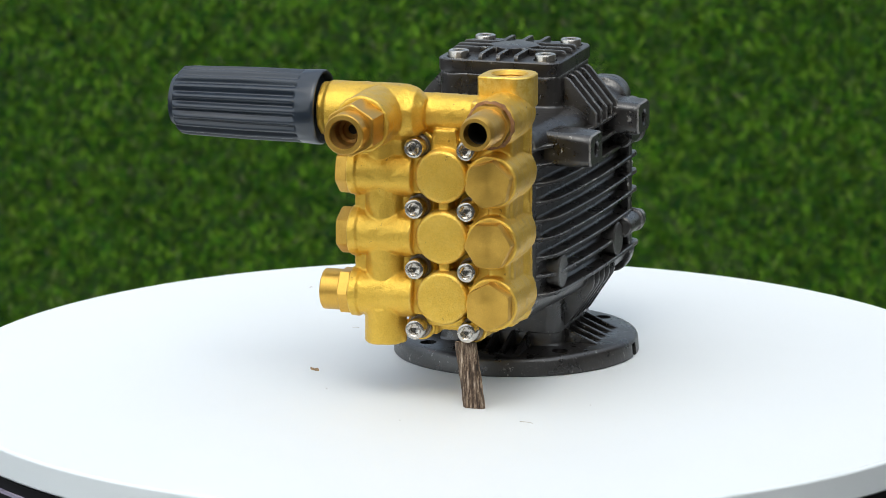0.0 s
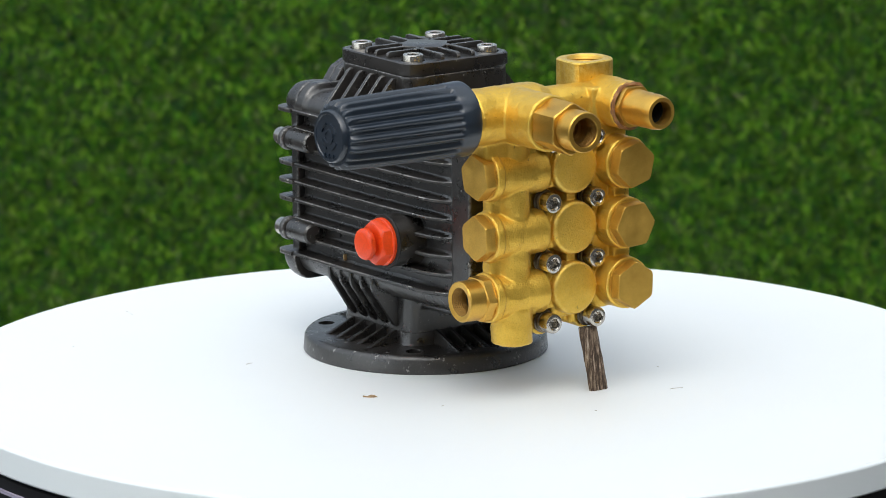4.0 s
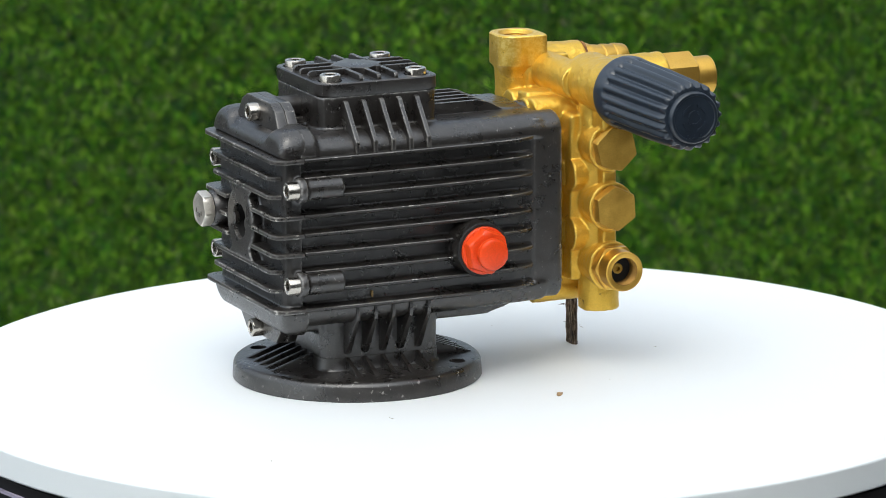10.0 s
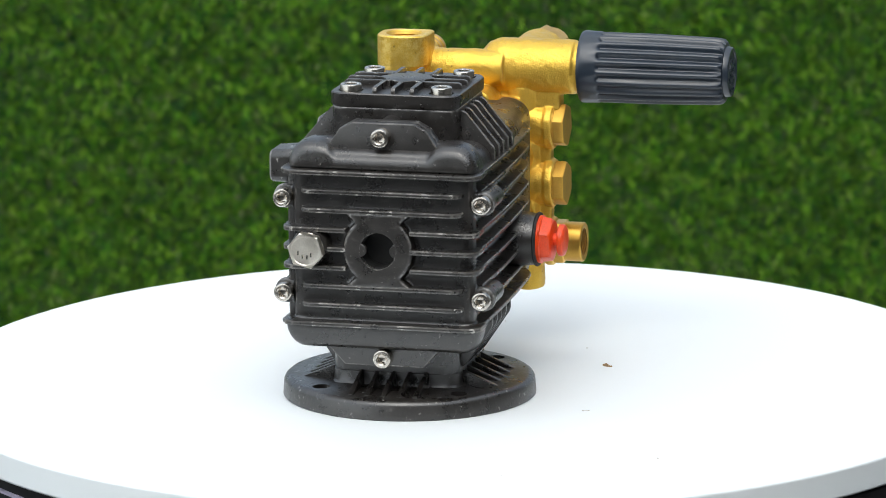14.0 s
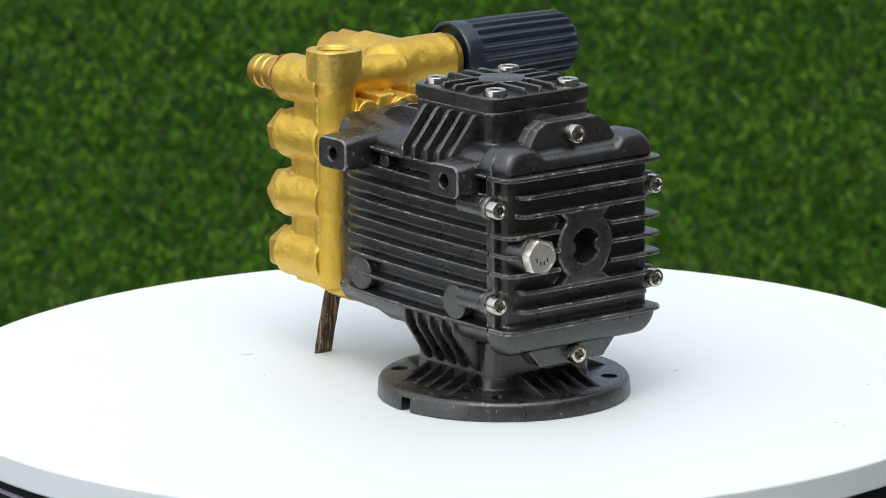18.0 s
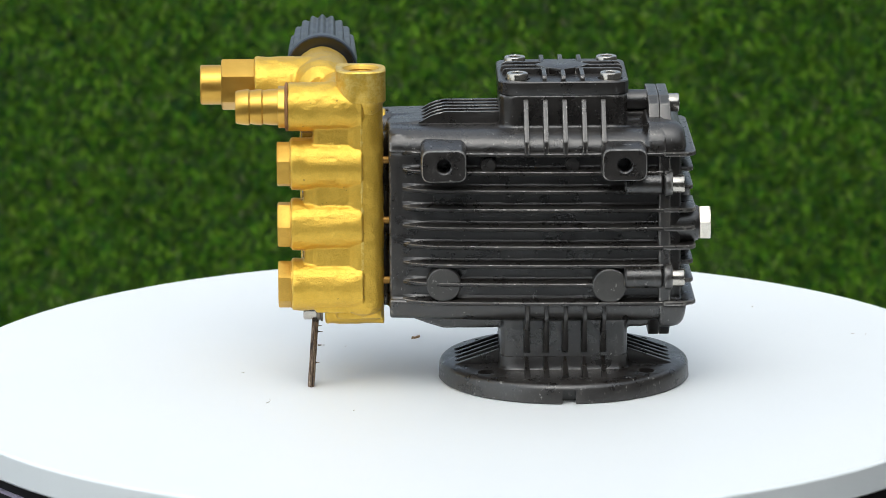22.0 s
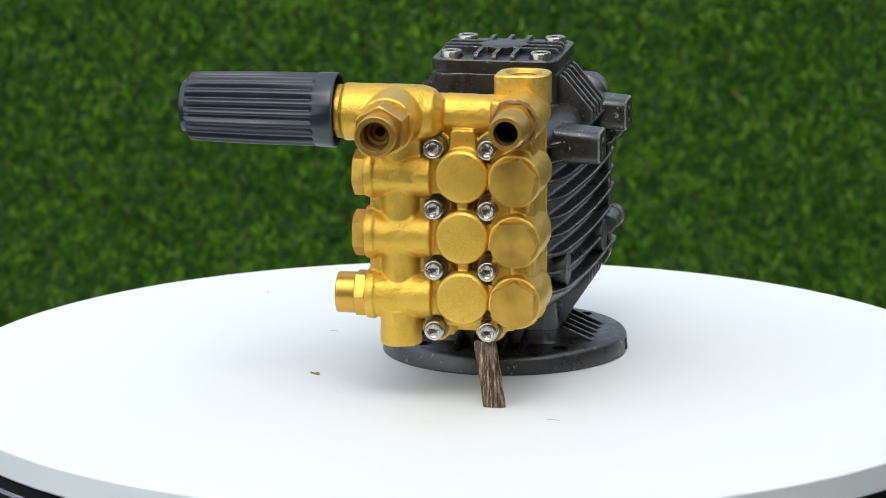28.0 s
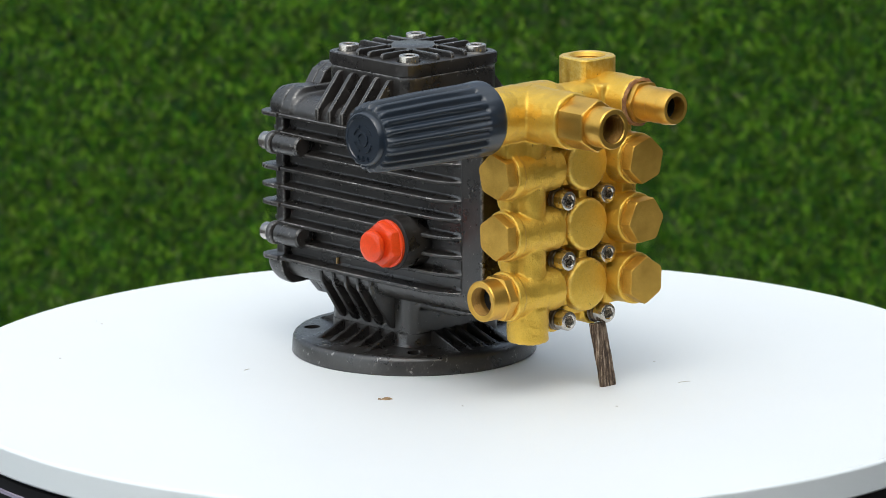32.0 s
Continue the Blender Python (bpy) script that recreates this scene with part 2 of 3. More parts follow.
tagged(new("ground", mesh_of("ground", bm, GROUND)), "plain dark grey ground, out of view", "ground", kind="structure")

# two unseen walls, added to keep low sky light off the upright faces
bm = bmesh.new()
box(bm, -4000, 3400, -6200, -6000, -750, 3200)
tagged(new("blocker_south", mesh_of("blocker_south", bm, BLOCKER_GREY)), "plain dark grey wall added out of view to block low sky light", "wall", kind="structure")
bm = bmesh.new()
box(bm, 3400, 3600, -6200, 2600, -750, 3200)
tagged(new("blocker_east", mesh_of("blocker_east", bm, BLOCKER_GREY)), "plain dark grey wall added out of view to block low sky light", "wall", kind="structure")

WALL_Y = 2.00
bm = bmesh.new()
box(bm, -1400, 1400, WALL_Y * 1000, WALL_Y * 1000 + 60, -750, 110)
tagged(new("backdrop", mesh_of("backdrop", bm, BACKING)), "dark green backing of an artificial turf wall", "backdrop", kind="structure")


def turf():
    """Plastic grass blades that stand out of the wall and curl."""
    rng = np.random.default_rng(5)
    count = 300000
    x, z = rng.uniform(-1.39, 1.39, count), rng.uniform(-0.745, 0.108, count)
    length = rng.uniform(0.006, 0.015, count)
    width = rng.uniform(0.0005, 0.0011, count)
    lean, turn = rng.uniform(0.2, 1.45, count), rng.uniform(0, 2 * np.pi, count)
    curl = rng.uniform(0.1, 0.9, count)
    droop = 0.12
    side = np.stack([np.cos(turn), np.zeros(count), np.sin(turn)], 1)
    flat = np.stack([-np.sin(turn), np.zeros(count), np.cos(turn)], 1)
    out = np.array([0.0, -1.0, 0.0])
    base = np.stack([x, np.full(count, WALL_Y), z], 1)
    rows = []
    for k, wk in ((0.0, 1.0), (0.5, 0.9), (1.0, 0.25)):
        ang = lean + curl * k
        p = base + (length * k)[:, None] * (np.cos(ang)[:, None] * out + np.sin(ang)[:, None] * side)
        p[:, 2] -= droop * length * k * k
        rows.append(p - flat * (width * wk)[:, None])
        rows.append(p + flat * (width * wk)[:, None])
    verts = np.stack(rows, 1).reshape(-1, 3)
    i = np.arange(count)[:, None] * 6
    quads = np.concatenate([i + np.array([[0, 1, 3, 2]]), i + np.array([[2, 3, 5, 4]])], 1).reshape(-1, 4)
    me = bpy.data.meshes.new("turf")
    me.vertices.add(len(verts))
    me.vertices.foreach_set("co", verts.ravel())
    me.loops.add(quads.size)
    me.loops.foreach_set("vertex_index", quads.ravel().astype(np.int32))
    me.polygons.add(len(quads))
    me.polygons.foreach_set("loop_start", (np.arange(len(quads)) * 4).astype(np.int32))
    me.update(calc_edges=True)
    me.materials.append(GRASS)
    return tagged(new("turf", me), "dense green artificial grass blades covering the backdrop wall", "artificial grass", kind="stuff")


turf()

# ---- turntable ----
R_DISC, DISC_THICK = 325.6, 17.6
turntable = thing("turntable", "round white turntable disc with a smooth matt top", "turntable")
bm = bmesh.new()
turned_solid(bm, "z", (0, 0), [(-DISC_THICK + 0.5, R_DISC - 3.1), (-0.5, R_DISC - 3.1), (0, R_DISC - 3.3)], 256)
part("disc", bm, WHITE, turntable, smooth=50)
bm = bmesh.new()
prof = [(-DISC_THICK, R_DISC - 3.0), (-DISC_THICK, R_DISC - 1.0), (-DISC_THICK + 1.0, R_DISC), (-DISC_THICK + 1.6, R_DISC), (-2.0, R_DISC), (-1.4, R_DISC), (-0.5, R_DISC - 0.4), (-0.05, R_DISC - 1.6), (-0.05, R_DISC - 3.0)]
turned_solid(bm, "z", (0, 0), prof + prof[:1], 256, False, False)
part("edge_band", bm, EDGE, turntable, "smooth white rim, its white lifted to make up for bounce light", smooth=50)
stand = thing("turntable_stand", "black round stand under the white turntable disc", "stand")
stand.matrix_world = pose(0.0005, -0.0116, 0)
bm = bmesh.new()
turned_solid(bm, "z", (0, 0), [(-750, 318), (-40, 318), (-38, 321), (-DISC_THICK - 1.6, 321), (-DISC_THICK - 0.6, 319)], 192)
part("housing", bm, BASE_BLACK, stand)
bm = bmesh.new()
turned_solid(bm, "z", (0, 0), [(-28.5, 319), (-28, 322.4), (-26, 322.4), (-25.5, 319)], 192, False, False)
part("trim_ring", bm, TRIM_GREY, stand, "thin grey trim ring")

# ---- the pump: x towards its brass head, y towards its lugs ----
pump = thing("pressure_pump", "plunger pump with black finned crankcase and golden brass head", "pump")
ROWS_Z = (140.5, 103.4, 66.3)
FIN_Z = tuple(149.0 - 11.43 * i for i in range(9))


def wall_y(x, side=1):
    """How far the crankcase wall stands out; the lug side draws in more towards the head."""
    return (50.8 if side > 0 else 51.8) - (8.6 if side > 0 else 5.0) * max(0.0, (x + 30) / 128) ** 2


def tip_y(x, side=1):
    k = min(1.0, max(0.0, (98 - x) / 16))
    return wall_y(x, side) + 8.0 * k ** 0.6


def case_loop(x, z0, z1, r, n=72):
    a, b = wall_y(x, 1), wall_y(x, -1)
    return ring(rounded((a + b) / 2, (z1 - z0) / 2, r), x, "x", ((a - b) / 2, (z0 + z1) / 2), n)


def crankcase():
    bm = bmesh.new()
    st = (-57.8, -30, 0, 30, 60, 85, 98, 106.6)
    loft(bm, [case_loop(x, 47, 160, 13) for x in st])
    shoulder = [(-57.8, 56.5, 57.2), (-30, 56.5, 57.2), (20, 55, 56.2), (60, 51.0, 54), (85, 47.5, 51), (98, 45, 49.4), (106.6, 44, 48.4)]
    for flip in (1, -1):
        loops = []
        for x, wp, wm in shoulder:
            rr = 14.0 if flip > 0 else 12.0
            z0, rise = (148.6, 11.6) if flip > 0 else (58.2, 12.0)

            def edge(w):
                return [(w - 6, 0.0), (w, 0.4)] + [(w - rr + rr * math.cos(a), 1.6 + rise * math.sin(a)) for a in [math.pi / 2 * k / 7 for k in range(8)]]
            loops.append([(x, y, z0 + flip * z) for y, z in edge(wp)] + [(x, -y, z0 + flip * z) for y, z in reversed(edge(wm))])
        loft(bm, loops)
    # raised collar along the rear seam
    loops = []
    for x, w in ((-59.4, 57.6), (-49.4, 57.6), (-47.4, 56.2)):
        up = [(w - 14 + 14 * math.cos(a), 16.3 * math.sin(a)) for a in [math.pi / 2 * k / 7 for k in range(8)]]
        loops.append([(x, y, 150.2 + z * (1 if x < -48 else 0.8)) for y, z in up] + [(x, -y - 1.2, 150.2 + z * (1 if x < -48 else 0.8)) for y, z in reversed(up)])
    loft(bm, loops)
    # the mouth towards the head
    arc = [math.pi / 2 * k / 6 for k in range(7)]
    lip = [(-34.4 - 14 * math.cos(q), 150.2 + 11.6 * math.sin(q)) for q in arc] + [(-30, 161.8), (-30, 46)] + [(-36.2 - 12 * math.sin(q), 58 - 12 * math.cos(q)) for q in arc]
    prism(bm, lip, "x", 98, 117)
    box(bm, 96, 105.5, -46, 42, 48, 160, 3)
    box(bm, 96, 112.5, -42, 24, 50, 157, 2)
    # raised roof and sump
    prism(bm, [(36, 152), (106, 152), (105.5, 162.4), (96, 162.8), (88, 163.6), (36, 164.4)], "y", -21, 21, 1.0)
    rod(bm, "x", (-8, 152.6), 70, 108, 10.8, 32, 1.0)
    rod(bm, "x", (12, 152.6), 70, 108, 9.6, 32, 1.0)
    prism(bm, [(-57, 50), (-57, 40), (-48, 36.6), (74, 36.6), (84, 40), (104, 47), (104, 52)], "y", -31, 30, 2.5)
    box(bm, -57.6, -36, -15, 15, 158, 163, 2)
    # square neck above and below
    for z0, z1 in ((155, 181.9), (19.4, 50)):
        loft(bm, [ring(rounded(38.6, 38.6, 8.5), z, "z", (1.0, 0), 64) for z in (z0, z1)])
    body = part("crankcase", bm, CASTING, pump, "black painted cast crankcase with worn edges")
    cast(body, 1.1, 0.5, 3, 0.4)

    for z in FIN_Z:
        for s in (-1, 1):
            bm = bmesh.new()
            loops = []
            for x in (-57.6, -40, -20, 0, 20, 40, 60, 75, 84, 89, 93, 96, 98.5):
                a, b = wall_y(x, s) - 3, max(tip_y(x, s) + (1.0 if z in (FIN_Z[0], FIN_Z[-1]) else 0.0), wall_y(x, s) - 1.5)
                w = wall_y(x, s)
                c = max(b, w)
                loops.append([(x, s * a, z - 2.6), (x, s * (w + 0.15), z - 2.3), (x, s * (c - 0.6), z - 1.15), (x, s * c, z - 0.6), (x, s * c, z + 0.6), (x, s * (c - 0.6), z + 1.15), (x, s * (w + 0.35 * (c - w)), z + 1.6), (x, s * (w + min(1.0, 0.14 * (c - w))), z + 2.1), (x, s * (w + 0.25), z + 3.0), (x, s * (w - 0.3), z + 4.2), (x, s * a, z + 4.2)])
            loft(bm, loops)
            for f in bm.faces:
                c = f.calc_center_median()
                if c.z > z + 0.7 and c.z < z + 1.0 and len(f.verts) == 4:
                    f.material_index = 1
            part("cooling_fin", bm, BLACK, body)

    # sloping gussets beside both necks
    for i in range(5):
        x = -22.6 + 11.6 * i
        for s in (-1, 1):
            bm = bmesh.new()
            prism(bm, [(s * 36, 179.4), (s * 40.2, 179.4), (s * 41.6, 178.2), (s * 59.4, 157.5), (s * 59.6, 149.4), (s * 36, 149.4)], "x", x - 1.5, x + 1.5, 0.75)
            part("gusset", bm, BLACK, body)
            bm = bmesh.new()
            prism(bm, [(s * 36, 23.2), (s * 39.6, 23.2), (s * 41.6, 25.0), (s * 56.8, 47.5), (s * 57.6, 50.5), (s * 57.6, 57), (s * 36, 57)], "x", x - 1.0, x + 1.0)
            for v in bm.verts:
                v.co.x = x + (v.co.x - x) * (1.2 + 0.8 * min(1.0, (57.6 - abs(v.co.y)) / 18))
            bmesh.ops.bevel(bm, geom=bm.edges[:], offset=0.8, segments=2, profile=0.6, affect="EDGES")
            part("gusset", bm, BLACK, body)
    for i in range(5):
        y = -20.4 + 10.2 * i
        bm = bmesh.new()
        prism(bm, [(38, 157), (38, 169.4), (72, 169.2), (77, 168.4), (81, 166.6), (90, 161.6), (95, 158.5), (96, 157)], "y", y - 1.3, y + 1.3, 0.6)
        part("roof_rib", bm, BLACK, body)
    bm = bmesh.new()
    rod(bm, "x", (0, 171.4), -54, -36, 6.4)
    part("roof_boss", bm, BLACK, body)
    bm = bmesh.new()
    box(bm, -54, -36, -9, 9, 158, 165.6, 0.8)
    part("roof_boss", bm, BLACK, body)
    bm = bmesh.new()
    rod(bm, "x", (-8, 153.6), 104, 113.5, 10.4)
    part("roof_boss", bm, BLACK, body)

    bm = bmesh.new()
    box(bm, -62.4, -55.2, 46, tip_y(-57) - 0.8, 55, 150, 1.2)
    part("seam_strip", bm, BLACK, body)
    # screw bosses along the sides
    for y, z in ((-60.8, 131.8), (-60.8, 74), (58.6, 131.4), (58.6, 74)):
        bm = bmesh.new()
        rod(bm, "x", (y, z), -57.6, -34.5, 6.6, 24, 1.2)
        box(bm, -57.6, -35.5, min(y, y * 0.85), max(y, y * 0.85), z - 6.2, z + 6.2, 1)
        part("screw_boss", bm, SCARRED, body)
    bm = bmesh.new()
    box(bm, -12.2, -11.2, -53.6, -51, 60.4, 64.4, 0.3)
    part("paint_drip", bm, WOOD, body, "small yellowish paint drip")
    # round pads low on one side
    for x, y in ((74, 52.4), (-25.8, 59.4)):
        bm = bmesh.new()
        prof = [(y - 12, 10.6), (y - 0.7, 10.4), (y, 9.7), (y, 4.8)]
        turned_solid(bm, "y", (x, 68.8), prof, 32)
        part("round_pad", bm, RUBBED_PAD, body)
    for x in (47, -3.5):
        bm = bmesh.new()
        rod(bm, "y", (x, 142.5), 46, 54.5, 4.6, 24)
        part("small_pad", bm, BLACK, body)
    # two mounting lugs with threaded holes
    for x in (73.8, -34.2):
        bm = bmesh.new()
        lug = [ring(rounded(13.8, 10.6, 4), 44, "y", (x, 146.6), 48), ring(rounded(13.6, 10.2, 4), 60, "y", (x, 146), 48), ring(rounded(13.3, 9.7, 4.6), 72.2, "y", (x, 145.6), 48), ring(rounded(12.5, 8.9, 4.2), 73.4, "y", (x, 145.6), 48)]
        loft(bm, lug)
        hole = turned_solid(bmesh.new(), "y", (x, 145.6), [(56, 4.2), (72.5, 4.2), (73.5, 5.2), (80, 5.2)], 28)
        bm = cut(bm, hole)
        for f in bm.faces:
            c = f.calc_center_median()
            if 72.25 < c.y < 73.35 and max(abs(f.normal.x), abs(f.normal.z)) > 0.3 and math.hypot(c.x - x, c.z - 145.6) > 7.5:
                f.material_index = 2
        part("mounting_lug", bm, SCARRED, body, "square black lug with a round hole")
    return body


def oil_plug():
    body = new("oil_boss", mesh_of("oil_boss", turned_solid(bmesh.new(), "y", (55, 86.2), [(-46, 17.5), (-60, 16.6), (-67.5, 15.6), (-68.3, 14.8)], 40), BLACK))
    body.parent = pump
    bm = turned_solid(bmesh.new(), "y", (55, 86.2), [(-66.6, 15.0), (-66.8, 16.3), (-67.6, 16.8), (-68.6, 16.3), (-68.8, 14.4)], 48, False, False)
    part("seal_ring", bm, DARK, body, "black rubber seal ring")
    bm = bmesh.new()
    turned_solid(bm, "y", (55, 86.2), [(-68.3, 13.8), (-68.8, 14.7), (-70.6, 14.7), (-71.0, 14.2), (-71.1, polygon(6, 14.9, 14.6)), (-76.0, polygon(6, 14.2, 13.9)), (-77.1, polygon(6, 13.6, 12.5)), (-77.6, 10.2), (-77.6, 4.0), (-80.4, 4.0), (-80.5, 8.9), (-81.0, 9.7), (-82.8, 9.9), (-84.0, 9.4), (-84.7, 8.2), (-85.0, 6.4)], 48, turn=38)
    part("oil_plug", bm, ORANGE, body, "bright orange plastic hexagonal oil plug")


def cap_screw_meshes(k):
    """A socket head of radius k with its hexagonal recess, and a washer; the axis is x, the face looks to +x."""
    bm = bmesh.new()
    prof = [(-8, k - 0.3), (-7.6, k), (-0.9, k), (-0.3, k - 0.3), (0, k - 0.9), (0, k * 0.66), (-0.5, polygon(6, k * 0.60)), (-5.5, polygon(6, k * 0.58)), (-6.2, k * 0.2)]
    turned_solid(bm, "x", (0, 0), prof, 36)
    head = mesh_of("cap_screw", bm, STEEL, 30)
    bm = bmesh.new()
    turned_solid(bm, "x", (0, 0), [(-12.0, k + 0.9), (-11.8, k + 1.2), (-10.6, k + 1.2), (-10.4, k + 0.2), (-10.2, k + 0.4), (-8.5, k + 0.5), (-8.2, k + 0.2), (-8.2, k - 0.6)], 32)
    return head, mesh_of("washer", bm, BRONZE, 30)


SMALL, MIDDLE, LARGE = cap_screw_meshes(5.6), cap_screw_meshes(6.0), cap_screw_meshes(6.5)


def cap_screw(parent, m, washer=True, size=SMALL):
    ob = part("cap_screw", size[0], STEEL, parent, "stainless socket head cap screw")
    ob.matrix_local = m
    if washer:
        part("washer", size[1], BRONZE, ob, "dark bronze spring washer")


def mm_pose(x, y, z, rx=0, ry=0, rz=0):
    return pose(x * MM, y * MM, z * MM, rx, ry, rz)


def top_cover():
    bm = bmesh.new()
    sq = rounded(39.2, 39.2, 8)
    loft(bm, [ring(rounded(38.7, 38.7, 9), 181.7, "z", (1, 0), 64), ring(sq, 182.9, "z", (1, 0), 64), ring(sq, 189.5, "z", (1, 0), 64), ring(rounded(38.6, 38.6, 8), 190.2, "z", (1, 0), 64)])
    bores = bmesh.new()
    for x in (-27.5, 28.6):
        for y in (-27.8, 27.8):
            turned_solid(bores, "z", (x, y), [(186.5, 7.5), (196, 7.5)], 32)
    bm = cut(bm, bores)
    cover = part("top_cover", bm, BLACK, pump, "square black cast top cover with crossing ribs")
    for k in (-1, 0, 1):
        for s in (-1, 1):
            a, b = (8, 37.2) if k == 0 else (8, 36.4)
            bm = bmesh.new()
            end = [(a, 189.8), (a, 193.8), (b - 2.6, 193.8), (b - 0.9, 193.2), (b - 0.1, 191.8), (b, 189.8)]
            prism(bm, [(s * u, v) for u, v in end], "x", 1 + k * 11.4 - 1.3, 1 + k * 11.4 + 1.3, 0.45)
            part("cover_rib", bm, BLACK, cover)
            bm = bmesh.new()
            prism(bm, [(1 + s * u, v) for u, v in end], "y", k * 11.4 - 1.3, k * 11.4 + 1.3, 0.45)
            part("cover_rib", bm, BLACK, cover)
    bm = bmesh.new()
    prism(bm, [(1 + 17 * math.cos(a) * (1.0 if i % 2 == 0 else 0.82), 17 * math.sin(a) * (1.0 if i % 2 == 0 else 0.82)) for i, a in enumerate([2 * math.pi * j / 8 for j in range(8)])], "z", 189.8, 194.0, 0.4)
    part("centre_plate", bm, BLACK, cover)
    for x in (-27.5, 28.6):
        for y in (-27.8, 27.8):
            cap_screw(cover, mm_pose(x, y, 194.2, 0, -90, 0), False, LARGE)


def back_cover():
    bm = bmesh.new()
    st = [(-58.2, 55.4, 47, 163, 12), (-65, 54.8, 48, 162, 13), (-68.0, 53.2, 49.5, 160.5, 14), (-69.2, 50, 52, 158, 15)]
    loft(bm, [ring(rounded(w, (z1 - z0) / 2, r), x, "x", (-1.2, (z0 + z1) / 2), 72) for x, w, z0, z1, r in st])
    for h in (0, 1):
        hump = [(-56.0, 57.4, 0), (-58.2, 57.4, 0), (-61, 57.4, 0.2), (-65, 57.2, 0.7), (-68, 56.6, 1.8), (-70, 55.8, 3.6), (-71.4, 54.6, 7.0), (-72.2, 53.0, 13.6)]
        loops = []
        for x, w, d in hump:
            w += 2.6 * h
            pts = []
            for k in range(9):
                a = math.pi / 2 * k / 8
                pts.append((w - 12 + 12 * math.cos(a), (14 if h == 0 else 15.5) * math.sin(a)))
            dip = (0.0 if x > -60 else 4.0 if x > -63 else 6.8) if h == 0 else 0.0
            base = [(w - 1, -3.0)] + pts + [(38, pts[-1][1]), (33, pts[-1][1] - 0.2 * dip), (28, pts[-1][1] - dip)]
            zc, fl = (152.5, 1) if h == 0 else (56.0, -1)
            loops.append([(x, y - 1.2, zc + fl * z * (1 - d / 16)) for y, z in base] + [(x, -y - 1.2, zc + fl * z * (1 - d / 16)) for y, z in reversed(base)])
        loft(bm, loops)
    turned_solid(bm, "x", (-0.6, 103.2), [(-70, 21.5), (-76.0, 21.0), (-76.8, 20.2)], 48)
    for y in (-61, 59):
        for z in (131.5, 74):
            rod(bm, "x", (y, z), -63.5, -58.2, 7.6, 28, 0.8)
    for fl in (1, -1):
        prism(bm, [(-21, 103.2 + fl * 22.6), (-13, 103.2 + fl * 16), (12, 103.2 + fl * 16), (19.6, 103.2 + fl * 22.6)], "x", -76.6, -67, 0.6)
    hole = bmesh.new()
    turned_solid(hole, "x", (-0.6, 103.2), [(-90, 11), (-60, 11)], 40)
    cover = part("back_cover", cut_fused(bm, hole), CASTING, pump, "black cast rear cover with cooling fins")
    for tab in ([(37.5, 156), (25.5, 173.8), (18, 177.8), (-20, 177.8), (-27.5, 173.8), (-39.5, 156)], [(39.5, 48), (23.5, 30.5), (-25, 30.5), (-40, 48)]):
        bm = prism(bmesh.new(), tab, "x", -63.4, -57.2, 0.9)
        for v in bm.verts:
            if v.co.x < -60:
                v.co.x -= 0.06 * max(0.0, 177.8 - v.co.z) if v.co.z > 100 else 0.05 * (v.co.z - 30)
        part("screw_tab", bm, BLACK, cover)
        part("screw_tab", prism(bmesh.new(), tab, "x", -57.1, -50.5, 0.9), BLACK, cover)
    for s in (-1, 1):
        bm = bmesh.new()
        rod(bm, "x", (-0.6 + s * 11.0, 103.2), -76.6, -73.4, 4.0, 24, 0.4)
        part("bore_key", bm, BLACK, cover)
    bm = bmesh.new()
    turned_solid(bm, "x", (-0.6, 103.2), [(-62.5, 11.6), (-61.5, 11.6)], 32)
    # an added black sleeve gives the bore its depth of shade
    part("bore_shade", turned_solid(bmesh.new(), "x", (-0.6, 103.2), [(-61, 10.9), (-74.4, 10.9), (-74.4, 10.5), (-61, 10.5)], 40, False, False), DARK, cover, "near-black sleeve standing in for the shade inside the bore")
    part("sight_glass", bm, DARK, cover, "dark glossy sight glass deep in its bore")
    for i, z in enumerate(FIN_Z):
        bm = bmesh.new()
        if i in (1, 2, 6, 7):
            pts = [(-69, 47.5), (-73.4, 46.6), (-75.8, 44.8), (-76.8, 42), (-76.8, -46), (-75.8, -48.8), (-73.4, -50.6), (-69, -51.5)]
            prism(bm, pts, "z", z - 1.4, z + 1.4, 0.9)
            part("cover_fin", bm, BLACK, cover)
        else:
            e = 1.2 if i in (0, 8) else 0.0
            pts = [(-58.3, 48), (-58.3, 58.5 + e), (-71, 58.5 + e), (-76, 56.5), (-77.8, 52), (-77.8, -54), (-76, -59), (-71, -61 - e), (-58.3, -61 - e), (-58.3, -50)]
            if i in (3, 4, 5):
                for half in ([(-58.3, 48), *pts[1:5], (-77.8, 19), (-62, 19)], [*pts[5:9], (-58.3, -50), (-62, -20), (-77.8, -20)]):
                    bm = bmesh.new()
                    prism(bm, half, "z", z - 1.4, z + 1.4, 0.9)
                    part("cover_fin", bm, BLACK, cover)
            else:
                prism(bm, pts, "z", z - 1.4, z + 1.4, 0.9)
                part("cover_fin", bm, BLACK, cover)
    for y, z in ((-61.4, 131.8), (-61.2, 74), (59.6, 131.4), (59.6, 74), (-0.4, 169.6), (-0.9, 36.2)):
        cap_screw(cover, mm_pose(-70.6, y, z, 0, 0, 180), abs(y) < 5)
    bm = bmesh.new()
    turned_solid(bm, "x", (41, 103.6), [(-80.0, 9.4), (-80.4, 9.8), (-80.5, polygon(6, 11.0)), (-86.3, polygon(6, 11.2)), (-87.0, polygon(6, 11.0, 10.1)), (-87.0, 8.6), (-86.8, 8.3)], 48, turn=12)
